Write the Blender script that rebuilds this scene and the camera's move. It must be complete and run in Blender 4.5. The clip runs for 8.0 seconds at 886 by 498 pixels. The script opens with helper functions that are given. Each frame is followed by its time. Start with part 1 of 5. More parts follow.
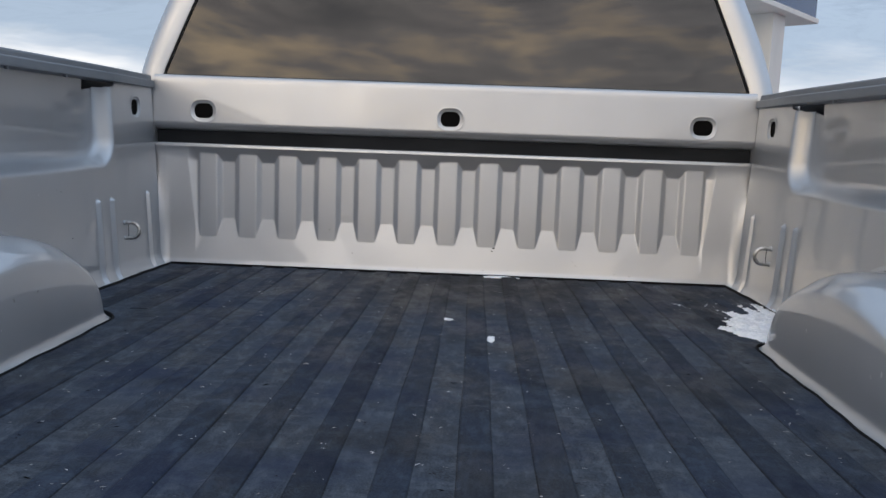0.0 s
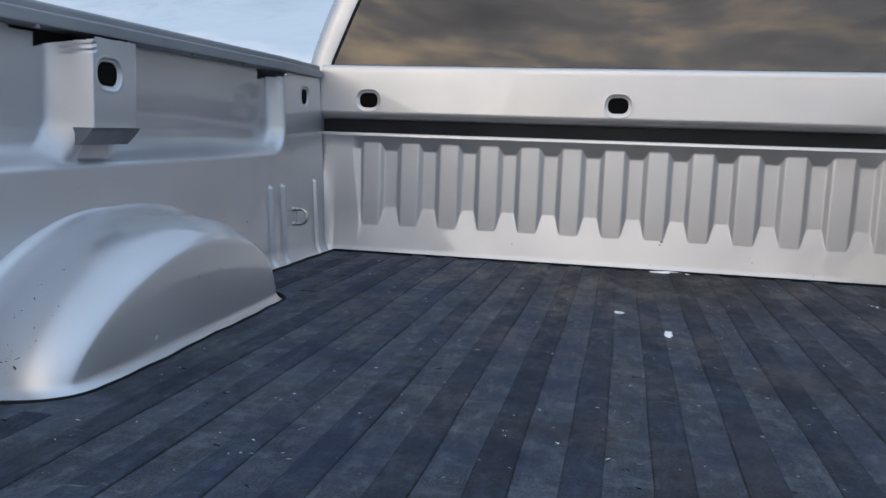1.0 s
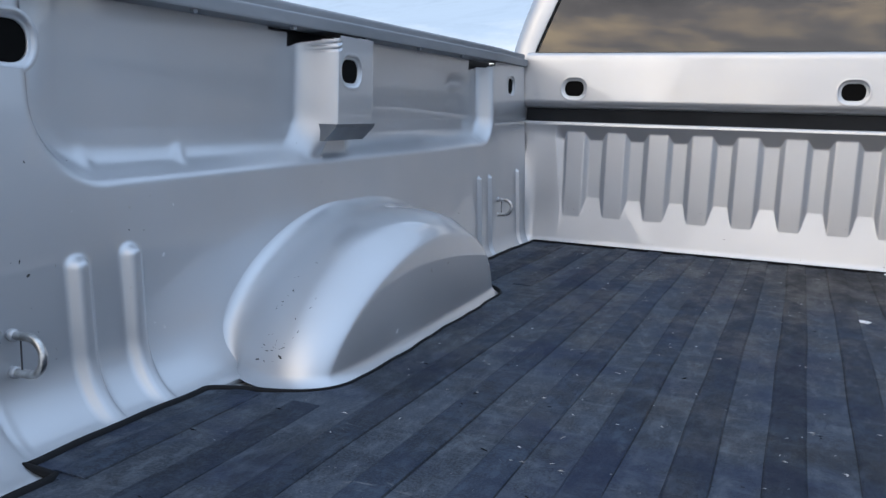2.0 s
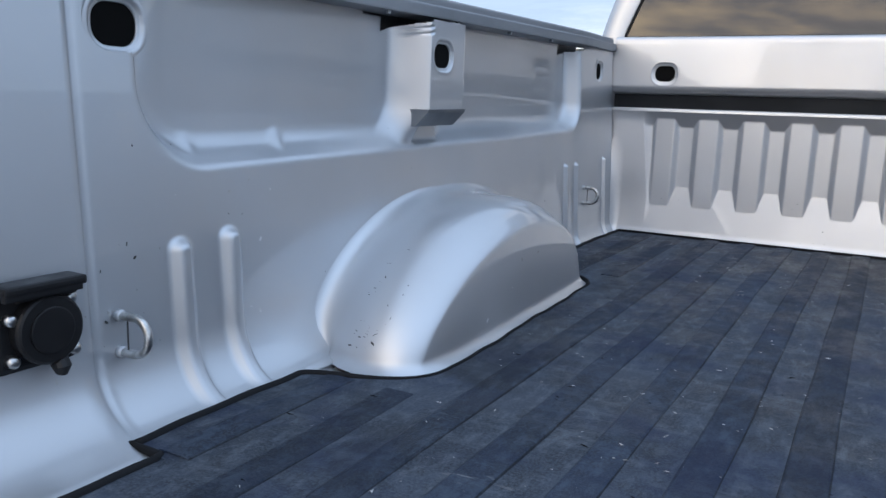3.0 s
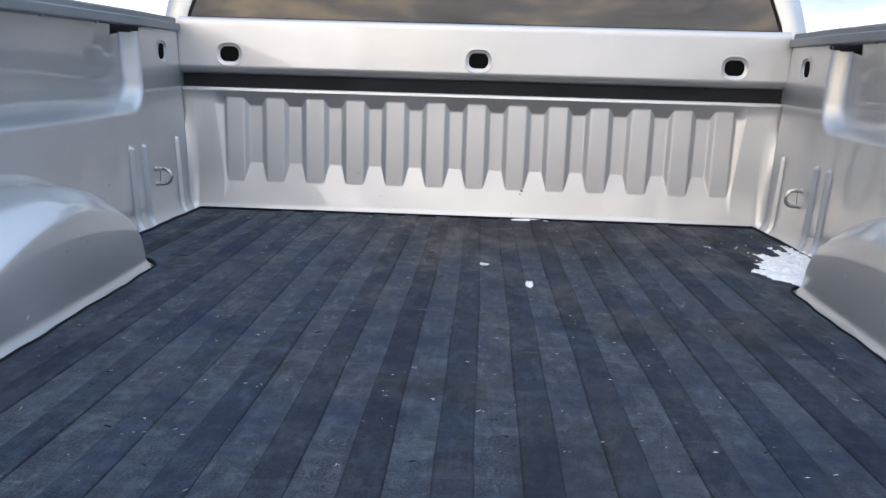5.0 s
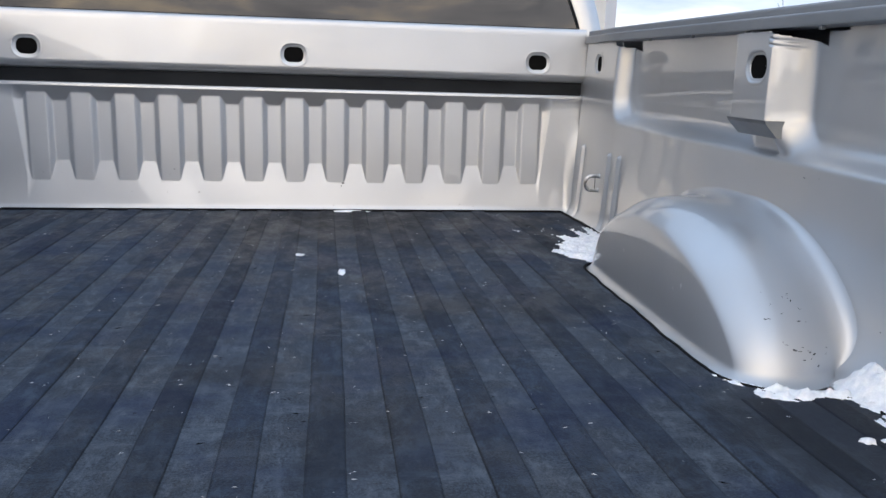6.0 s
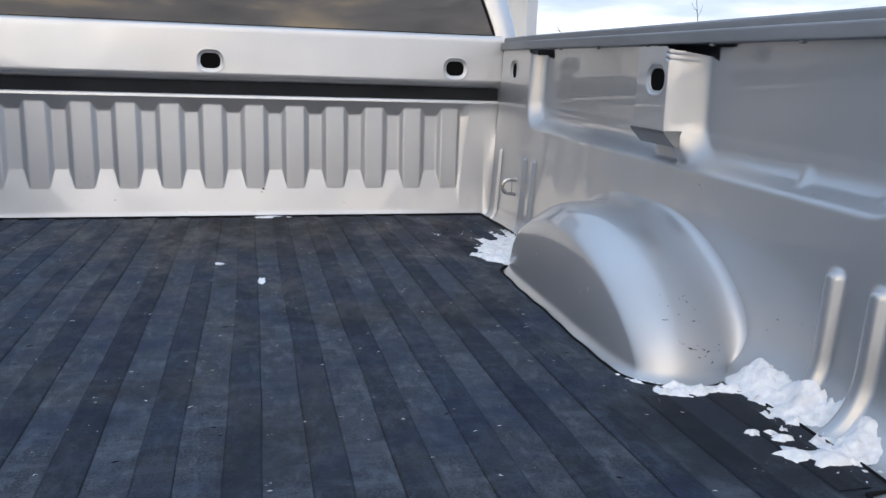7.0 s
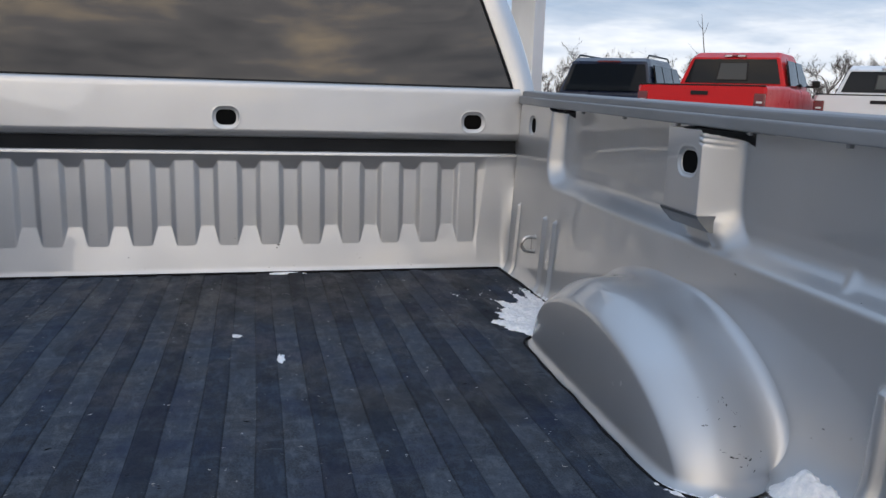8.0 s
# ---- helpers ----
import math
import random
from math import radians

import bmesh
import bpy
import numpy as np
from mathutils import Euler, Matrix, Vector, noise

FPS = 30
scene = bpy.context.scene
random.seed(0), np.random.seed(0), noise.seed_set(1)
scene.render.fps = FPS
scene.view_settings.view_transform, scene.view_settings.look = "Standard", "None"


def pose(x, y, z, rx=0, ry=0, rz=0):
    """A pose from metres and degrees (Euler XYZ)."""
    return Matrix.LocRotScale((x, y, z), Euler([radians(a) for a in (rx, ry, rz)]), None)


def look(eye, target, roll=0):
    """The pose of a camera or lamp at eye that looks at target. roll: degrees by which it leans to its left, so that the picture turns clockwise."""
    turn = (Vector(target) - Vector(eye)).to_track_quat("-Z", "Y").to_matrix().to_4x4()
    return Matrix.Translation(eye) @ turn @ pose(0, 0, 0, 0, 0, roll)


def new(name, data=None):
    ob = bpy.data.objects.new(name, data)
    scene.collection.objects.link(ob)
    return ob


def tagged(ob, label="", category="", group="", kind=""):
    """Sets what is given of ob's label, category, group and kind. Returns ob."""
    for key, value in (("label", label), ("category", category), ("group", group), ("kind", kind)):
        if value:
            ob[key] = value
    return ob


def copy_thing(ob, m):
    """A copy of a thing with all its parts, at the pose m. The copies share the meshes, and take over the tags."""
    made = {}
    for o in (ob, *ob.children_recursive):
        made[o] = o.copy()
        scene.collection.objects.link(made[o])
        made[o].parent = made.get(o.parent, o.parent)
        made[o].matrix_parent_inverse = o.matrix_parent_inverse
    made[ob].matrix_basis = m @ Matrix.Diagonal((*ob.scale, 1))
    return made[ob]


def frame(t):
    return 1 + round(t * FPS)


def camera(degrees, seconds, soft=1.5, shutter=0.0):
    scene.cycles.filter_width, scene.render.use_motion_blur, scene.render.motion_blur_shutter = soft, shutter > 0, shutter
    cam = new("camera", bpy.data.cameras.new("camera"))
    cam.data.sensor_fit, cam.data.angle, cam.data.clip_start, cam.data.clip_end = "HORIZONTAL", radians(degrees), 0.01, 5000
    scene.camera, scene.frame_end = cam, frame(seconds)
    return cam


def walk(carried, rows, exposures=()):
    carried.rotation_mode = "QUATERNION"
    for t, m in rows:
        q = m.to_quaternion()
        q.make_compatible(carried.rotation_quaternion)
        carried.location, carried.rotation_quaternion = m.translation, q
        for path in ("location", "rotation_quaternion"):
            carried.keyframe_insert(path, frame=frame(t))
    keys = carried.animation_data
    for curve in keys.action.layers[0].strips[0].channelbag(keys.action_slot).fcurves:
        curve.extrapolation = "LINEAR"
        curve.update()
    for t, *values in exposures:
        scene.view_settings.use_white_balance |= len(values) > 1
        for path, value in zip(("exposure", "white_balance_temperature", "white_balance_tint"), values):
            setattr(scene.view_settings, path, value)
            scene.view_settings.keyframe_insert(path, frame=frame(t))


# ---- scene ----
cam = camera(58.5, 8.0)
PATH = [
    (0, (0.079, -2.207, 0.357), (0.002, -0.225, 0.102), 2.1),
    (0.5, (0.062, -2.185, 0.341), (-0.226, -0.223, 0.083), 2.1),
    (1, (0.021, -2.165, 0.323), (-0.408, -0.230, 0.056), 2.0),
    (1.5, (-0.039, -2.163, 0.319), (-0.648, -0.277, 0.048), 2.0),
    (2, (-0.102, -2.176, 0.341), (-0.904, -0.373, 0.016), 1.8),
    (2.2, (-0.112, -2.176, 0.338), (-0.977, -0.403, 0.006), 1.9),
    (2.48, (-0.122, -2.175, 0.334), (-1.047, -0.434, -0.006), 1.9),
    (2.75, (-0.133, -2.174, 0.335), (-1.085, -0.451, -0.016), 1.9),
    (3.02, (-0.139, -2.172, 0.338), (-1.096, -0.455, -0.026), 1.9),
    (3.3, (-0.137, -2.169, 0.337), (-1.087, -0.449, -0.037), 1.9),
    (3.5, (-0.128, -2.167, 0.336), (-1.051, -0.434, -0.045), 1.7),
    (4, (-0.081, -2.175, 0.348), (-0.757, -0.336, -0.056), 1.7),
    (4.5, (-0.034, -2.197, 0.367), (-0.384, -0.272, -0.043), 1.8),
    (5, (0.017, -2.220, 0.376), (-0.070, -0.265, -0.038), 1.7),
    (5.2, (0.044, -2.228, 0.377), (0.065, -0.272, -0.038), 1.6),
    (5.48, (0.073, -2.241, 0.376), (0.218, -0.289, -0.039), 1.6),
    (5.75, (0.086, -2.257, 0.375), (0.317, -0.312, -0.041), 1.6),
    (6.02, (0.092, -2.273, 0.375), (0.388, -0.337, -0.041), 1.7),
    (6.3, (0.099, -2.286, 0.378), (0.455, -0.362, -0.039), 1.7),
    (6.5, (0.105, -2.293, 0.383), (0.503, -0.378, -0.035), 1.7),
    (7, (0.106, -2.305, 0.402), (0.570, -0.405, -0.017), 1.7),
    (7.5, (0.082, -2.304, 0.465), (0.543, -0.404, 0.046), 1.7),
    (8, (0.080, -2.236, 0.516), (0.534, -0.327, 0.128), 1.7),
]
walk(cam, [(t, look(eye, target, roll)) for t, eye, target, roll in PATH],
     exposures=[(t, stops, kelvin, 10) for t, stops, kelvin in ((0.0, -0.61, 5950), (1.0, -0.43, 5780), (2.0, -0.18, 5640), (3.5, -0.06, 5650), (5.0, 0.0, 5820), (6.5, -0.20, 5760), (7.2, -0.29, 5730), (8.0, -0.61, 5760))])

# ---- light ----
world = bpy.data.worlds.new("sky")
scene.world = world
world.use_nodes = True
SUN_ELEV, SUN_AZ = 9.0, 197.0          # compass degrees from +y, clockwise


def build_sky():
    nt = world.node_tree
    n, l = nt.nodes, nt.links
    n.clear()
    out = n.new("ShaderNodeOutputWorld")
    bg = n.new("ShaderNodeBackground")
    sky = n.new("ShaderNodeTexSky")
    sky.sky_type, sky.sun_disc = "NISHITA", False
    sky.sun_elevation, sky.sun_rotation = radians(SUN_ELEV), radians(SUN_AZ)
    sky.air_density, sky.dust_density, sky.ozone_density = 1.0, 2.0, 1.5
    tc = n.new("ShaderNodeTexCoord")
    sep = n.new("ShaderNodeSeparateXYZ")
    l.new(tc.outputs["Generated"], sep.inputs[0])
    # clouds lie on a flat layer: the direction is divided by its height
    hz = n.new("ShaderNodeMath"); hz.operation = "MAXIMUM"; hz.inputs[1].default_value = 0.0
    l.new(sep.outputs["Z"], hz.inputs[0])
    ad = n.new("ShaderNodeMath"); ad.operation = "ADD"; ad.inputs[1].default_value = 0.24
    l.new(hz.outputs[0], ad.inputs[0])
    dv = n.new("ShaderNodeVectorMath"); dv.operation = "DIVIDE"
    cb = n.new("ShaderNodeCombineXYZ")
    for i in range(3):
        l.new(ad.outputs[0], cb.inputs[i])
    l.new(tc.outputs["Generated"], dv.inputs[0]); l.new(cb.outputs[0], dv.inputs[1])
    mp = n.new("ShaderNodeMapping")
    mp.inputs["Scale"].default_value = (1.05, 2.3, 0.25)
    mp.inputs["Location"].default_value = (1.3, 0.4, 0.0)
    l.new(dv.outputs[0], mp.inputs[0])
    big = n.new("ShaderNodeTexNoise")
    big.inputs["Scale"].default_value, big.inputs["Detail"].default_value, big.inputs["Roughness"].default_value = 3.2, 10.0, 0.68
    big.inputs["Distortion"].default_value = 0.9
    l.new(mp.outputs[0], big.inputs["Vector"])
    cover = n.new("ShaderNodeValToRGB")
    cover.color_ramp.elements[0].position, cover.color_ramp.elements[1].position = 0.22, 0.46
    l.new(big.outputs["Fac"], cover.inputs[0])
    # cloud colour: pale blue-grey, thick parts darker
    tone = n.new("ShaderNodeValToRGB")
    tone.color_ramp.elements[0].position, tone.color_ramp.elements[1].position = 0.42, 0.72
    tone.color_ramp.elements[0].color = (0.80, 0.94, 1.12, 1)
    tone.color_ramp.elements[1].color = (0.30, 0.38, 0.50, 1)
    l.new(big.outputs["Fac"], tone.inputs[0])
    # towards the low sun the cloud is amber-lit
    dot = n.new("ShaderNodeVectorMath"); dot.operation = "DOT_PRODUCT"
    a = radians(SUN_AZ)
    dot.inputs[1].default_value = (math.sin(a) * 0.975, math.cos(a) * 0.975, 0.22)
    l.new(tc.outputs["Generated"], dot.inputs[0])
    near = n.new("ShaderNodeMapRange"); near.interpolation_type = "SMOOTHSTEP"
    near.inputs["From Min"].default_value, near.inputs["From Max"].default_value = 0.42, 0.97
    l.new(dot.outputs["Value"], near.inputs["Value"])
    # there the layer is brown-grey, with soft lit folds
    fold = n.new("ShaderNodeMapping")
    fold.inputs["Scale"].default_value = (0.75, 0.75, 3.0)
    fold.inputs["Rotation"].default_value = (0.0, radians(7), 0.0)
    l.new(tc.outputs["Generated"], fold.inputs[0])
    soft = n.new("ShaderNodeTexNoise")
    soft.inputs["Scale"].default_value, soft.inputs["Detail"].default_value, soft.inputs["Roughness"].default_value = 7.0, 9.0, 0.56
    soft.inputs["Distortion"].default_value = 0.2
    l.new(fold.outputs[0], soft.inputs["Vector"])
    amber = n.new("ShaderNodeValToRGB")
    amber.color_ramp.elements[0].position, amber.color_ramp.elements[1].position = 0.32, 0.64
    mid = amber.color_ramp.elements.new(0.47)
    mid.color = (2.10, 1.85, 1.63, 1)
    amber.color_ramp.elements[0].color = (4.6, 3.5, 2.25, 1)
    amber.color_ramp.elements[2].color = (1.19, 1.10, 1.03, 1)
    l.new(soft.outputs["Fac"], amber.inputs[0])
    cc = n.new("ShaderNodeMix"); cc.data_type = "RGBA"
    l.new(near.outputs[0], cc.inputs["Factor"])
    l.new(tone.outputs[0], cc.inputs[6]); l.new(amber.outputs[0], cc.inputs[7])
    # a bright gold gap in the cloud beside the sun
    b = radians(SUN_AZ + 15)
    spot = n.new("ShaderNodeVectorMath"); spot.operation = "DOT_PRODUCT"
    spot.inputs[1].default_value = (math.sin(b) * 0.975, math.cos(b) * 0.975, 0.22)
    l.new(tc.outputs["Generated"], spot.inputs[0])
    lobe = n.new("ShaderNodeMapRange"); lobe.interpolation_type = "SMOOTHSTEP"
    lobe.inputs["From Min"].default_value, lobe.inputs["From Max"].default_value = 0.93, 0.998
    l.new(spot.outputs["Value"], lobe.inputs["Value"])
    gap = n.new("ShaderNodeMapRange"); gap.interpolation_type = "SMOOTHSTEP"
    gap.inputs["From Min"].default_value, gap.inputs["From Max"].default_value = 0.58, 0.36
    l.new(soft.outputs["Fac"], gap.inputs["Value"])
    gold = n.new("ShaderNodeMath"); gold.operation = "MULTIPLY"
    l.new(lobe.outputs[0], gold.inputs[0]); l.new(gap.outputs[0], gold.inputs[1])
    add = n.new("ShaderNodeMix"); add.data_type, add.blend_type = "RGBA", "ADD"
    add.inputs[7].default_value = (5.2, 3.5, 1.4, 1)
    l.new(gold.outputs[0], add.inputs["Factor"]); l.new(cc.outputs[2], add.inputs[6])
    sc = n.new("ShaderNodeVectorMath"); sc.operation = "SCALE"; sc.inputs["Scale"].default_value = SKY_GAIN
    l.new(sky.outputs[0], sc.inputs[0])
    mix = n.new("ShaderNodeMix"); mix.data_type = "RGBA"
    full = n.new("ShaderNodeMath"); full.operation = "MAXIMUM"
    l.new(cover.outputs[0], full.inputs[0]); l.new(near.outputs[0], full.inputs[1])
    l.new(full.outputs[0], mix.inputs["Factor"])
    l.new(sc.outputs[0], mix.inputs[6]); l.new(add.outputs[2], mix.inputs[7])
    # an overcast sky brightens towards the zenith and pales at the horizon
    up = n.new("ShaderNodeMapRange")
    up.inputs["From Max"].default_value, up.inputs["To Min"].default_value, up.inputs["To Max"].default_value = 0.9, 0.85, 1.55
    l.new(sep.outputs["Z"], up.inputs["Value"])
    lum = n.new("ShaderNodeVectorMath"); lum.operation = "SCALE"
    # the cloud is thinner, and so lighter, towards the east
    east = n.new("ShaderNodeMapRange")
    east.inputs["From Min"].default_value, east.inputs["From Max"].default_value = -0.9, 0.9
    east.inputs["To Min"].default_value, east.inputs["To Max"].default_value = 0.80, 1.22
    l.new(sep.outputs["X"], east.inputs["Value"])
    both = n.new("ShaderNodeMath"); both.operation = "MULTIPLY"
    l.new(up.outputs[0], both.inputs[0]); l.new(east.outputs[0], both.inputs[1])
    l.new(mix.outputs[2], lum.inputs[0]); l.new(both.outputs[0], lum.inputs["Scale"])
    hzn = n.new("ShaderNodeMapRange"); hzn.interpolation_type = "SMOOTHSTEP"
    hzn.inputs["From Min"].default_value, hzn.inputs["From Max"].default_value = 0.06, 0.34
    hzn.inputs["To Min"].default_value, hzn.inputs["To Max"].default_value = 0.9, 0.0
    l.new(sep.outputs["Z"], hzn.inputs["Value"])
    pale = n.new("ShaderNodeMix"); pale.data_type = "RGBA"
    low = n.new("ShaderNodeValToRGB")
    low.color_ramp.elements[0].position, low.color_ramp.elements[1].position = 0.055, 0.120
    low.color_ramp.elements[0].color, low.color_ramp.elements[1].color = (1.75, 1.66, 1.52, 1), (0.74, 0.86, 0.98, 1)
    low.color_ramp.elements.new(0.085).color = (1.08, 1.13, 1.17, 1)
    far = n.new("ShaderNodeMapping")
    far.inputs["Scale"].default_value = (1.0, 1.0, 5.0)
    puff = n.new("ShaderNodeTexNoise")
    puff.inputs["Scale"].default_value, puff.inputs["Detail"].default_value, puff.inputs["Roughness"].default_value = 4.2, 7.0, 0.58
    l.new(tc.outputs["Generated"], far.inputs[0]); l.new(far.outputs[0], puff.inputs["Vector"])
    # white banks low down, thin blue-grey above, their border ragged
    rag = n.new("ShaderNodeMath"); rag.operation = "MULTIPLY_ADD"
    rag.inputs[1].default_value, rag.inputs[2].default_value = 0.18, -0.09
    l.new(puff.outputs["Fac"], rag.inputs[0])
    high = n.new("ShaderNodeMath")
    l.new(sep.outputs["Z"], high.inputs[0]); l.new(rag.outputs[0], high.inputs[1])
    l.new(high.outputs[0], low.inputs[0])
    l.new(low.outputs[0], pale.inputs[7])
    away = n.new("ShaderNodeMath"); away.operation = "SUBTRACT"; away.inputs[0].default_value = 1.0
    l.new(near.outputs[0], away.inputs[1])
    hf = n.new("ShaderNodeMath"); hf.operation = "MULTIPLY"
    l.new(hzn.outputs[0], hf.inputs[0]); l.new(away.outputs[0], hf.inputs[1])
    l.new(hf.outputs[0], pale.inputs["Factor"]); l.new(lum.outputs[0], pale.inputs[6])
    l.new(pale.outputs[2], bg.inputs["Color"])
    bg.inputs["Strength"].default_value = SKY_STRENGTH
    l.new(bg.outputs[0], out.inputs[0])


SKY_GAIN, SKY_STRENGTH = 0.10, 1.0
build_sky()
sun = new("sun", bpy.data.lights.new("sun", "SUN"))
sun.data.energy, sun.data.angle, sun.data.color = 0.25, radians(18), (1.0, 0.88, 0.74)
_a, _e = radians(SUN_AZ), radians(SUN_ELEV)
sun.matrix_world = look((0, 0, 20), (-math.sin(_a) * 20, -math.cos(_a) * 20, 20 - 20 * math.tan(_e)))


# ---- materials ----
def mat_new(name, color, rough=0.5, metal=0.0, coat=0.0, coat_rough=0.05, ior=1.5, spec=0.5):
    m = bpy.data.materials.new(name)
    m.use_nodes = True
    b = m.node_tree.nodes["Principled BSDF"]
    b.inputs["Base Color"].default_value = (*color, 1)
    b.inputs["Roughness"].default_value = rough
    b.inputs["Metallic"].default_value = metal
    b.inputs["IOR"].default_value = ior
    b.inputs["Specular IOR Level"].default_value = spec
    b.inputs["Coat Weight"].default_value = coat
    b.inputs["Coat Roughness"].default_value = coat_rough
    return m


def noise_node(m, scale, detail=4.0, rough=0.55, stretch=(1, 1, 1), coords="Object"):
    nt = m.node_tree
    tc = nt.nodes.new("ShaderNodeTexCoord")
    mp = nt.nodes.new("ShaderNodeMapping")
    mp.inputs["Scale"].default_value = stretch
    nz = nt.nodes.new("ShaderNodeTexNoise")
    nz.inputs["Scale"].default_value, nz.inputs["Detail"].default_value, nz.inputs["Roughness"].default_value = scale, detail, rough
    nt.links.new(tc.outputs[coords], mp.inputs[0])
    nt.links.new(mp.outputs[0], nz.inputs["Vector"])
    return nz.outputs["Fac"]


def ramp(m, fac, stops):
    r = m.node_tree.nodes.new("ShaderNodeValToRGB")
    r.color_ramp.elements[0].position, r.color_ramp.elements[0].color = stops[0][0], (*stops[0][1], 1)
    r.color_ramp.elements[1].position, r.color_ramp.elements[1].color = stops[-1][0], (*stops[-1][1], 1)
    for p, c in stops[1:-1]:
        e = r.color_ramp.elements.new(p)
        e.color = (*c, 1)
    m.node_tree.links.new(fac, r.inputs[0])
    return r.outputs[0]


def blend(m, fac, a, b, mode="MIX"):
    x = m.node_tree.nodes.new("ShaderNodeMix")
    x.data_type, x.blend_type = "RGBA", mode
    for sock, v in ((x.inputs["Factor"], fac), (x.inputs[6], a), (x.inputs[7], b)):
        if isinstance(v, bpy.types.NodeSocket):
            m.node_tree.links.new(v, sock)
        else:
            sock.default_value = v if isinstance(v, float) else (*v, 1)
    return x.outputs[2]


def plug(m, sock, name):
    m.node_tree.links.new(sock, m.node_tree.nodes["Principled BSDF"].inputs[name])


def bump(m, fac, strength=0.1, distance=0.002):
    b = m.node_tree.nodes.new("ShaderNodeBump")
    b.inputs["Strength"].default_value, b.inputs["Distance"].default_value = strength, distance
    m.node_tree.links.new(fac, b.inputs["Height"])
    plug(m, b.outputs[0], "Normal")


def grey(v):
    return (v, v, v)


def silver_paint(name, base, rough):
    m = mat_new(name, base, rough, 0.85, 1.0, 0.028)
    m.node_tree.nodes["Principled BSDF"].inputs["Coat IOR"].default_value = 1.50
    lo = tuple(c * 0.93 for c in base)
    hi = tuple(min(1, c * 1.05) for c in base)
    tint = ramp(m, noise_node(m, 2.2, 2), [(0.3, lo), (0.7, hi)])
    dust = ramp(m, noise_node(m, 6, 3, 0.55, (1, 1, 0.5)), [(0.35, grey(0.0)), (0.85, grey(0.25))])
    plug(m, blend(m, dust, tint, (0.47, 0.47, 0.465)), "Base Color")
    plug(m, ramp(m, noise_node(m, 5, 2, 0.5), [(0.3, grey(rough * 0.9)), (0.75, grey(rough * 1.2))]), "Roughness")
    return m


SILVER = silver_paint("silver_paint", (0.535, 0.55, 0.572), 0.48)
RAIL = mat_new("rail_cap_grey", (0.24, 0.25, 0.265), 0.48, 0.2)
plug(RAIL, ramp(RAIL, noise_node(RAIL, 14, 6, 0.6, (1, 0.25, 1)), [(0.3, (0.175, 0.188, 0.205)), (0.7, (0.25, 0.262, 0.28))]), "Base Color")
bump(RAIL, noise_node(RAIL, 600, 2), 0.12, 0.0006)
# darker than the bed's silver: shade under the post, put in colour
BRACKET = mat_new("shaded_steel", (0.2, 0.215, 0.235), 0.35, 0.7)
plug(BRACKET, ramp(BRACKET, noise_node(BRACKET, 20, 4), [(0.3, (0.18, 0.195, 0.215)), (0.7, (0.24, 0.255, 0.275))]), "Base Color")
BLACK = mat_new("black_plastic", (0.008, 0.008, 0.009), 0.5, spec=0.3)
plug(BLACK, ramp(BLACK, noise_node(BLACK, 40, 4), [(0.3, grey(0.35)), (0.7, grey(0.6))]), "Roughness")
# black for the shade inside stake holes; also colours the dirt crumbs
HOLE_SHADE_DIRT = mat_new("hole_shade_and_dirt", (0.004, 0.004, 0.004), 0.9, spec=0.1)
ZINC = mat_new("galvanised_steel", (0.55, 0.55, 0.54), 0.28, 1.0)
plug(ZINC, ramp(ZINC, noise_node(ZINC, 90, 4), [(0.35, (0.33, 0.32, 0.30)), (0.65, (0.66, 0.66, 0.65))]), "Base Color")


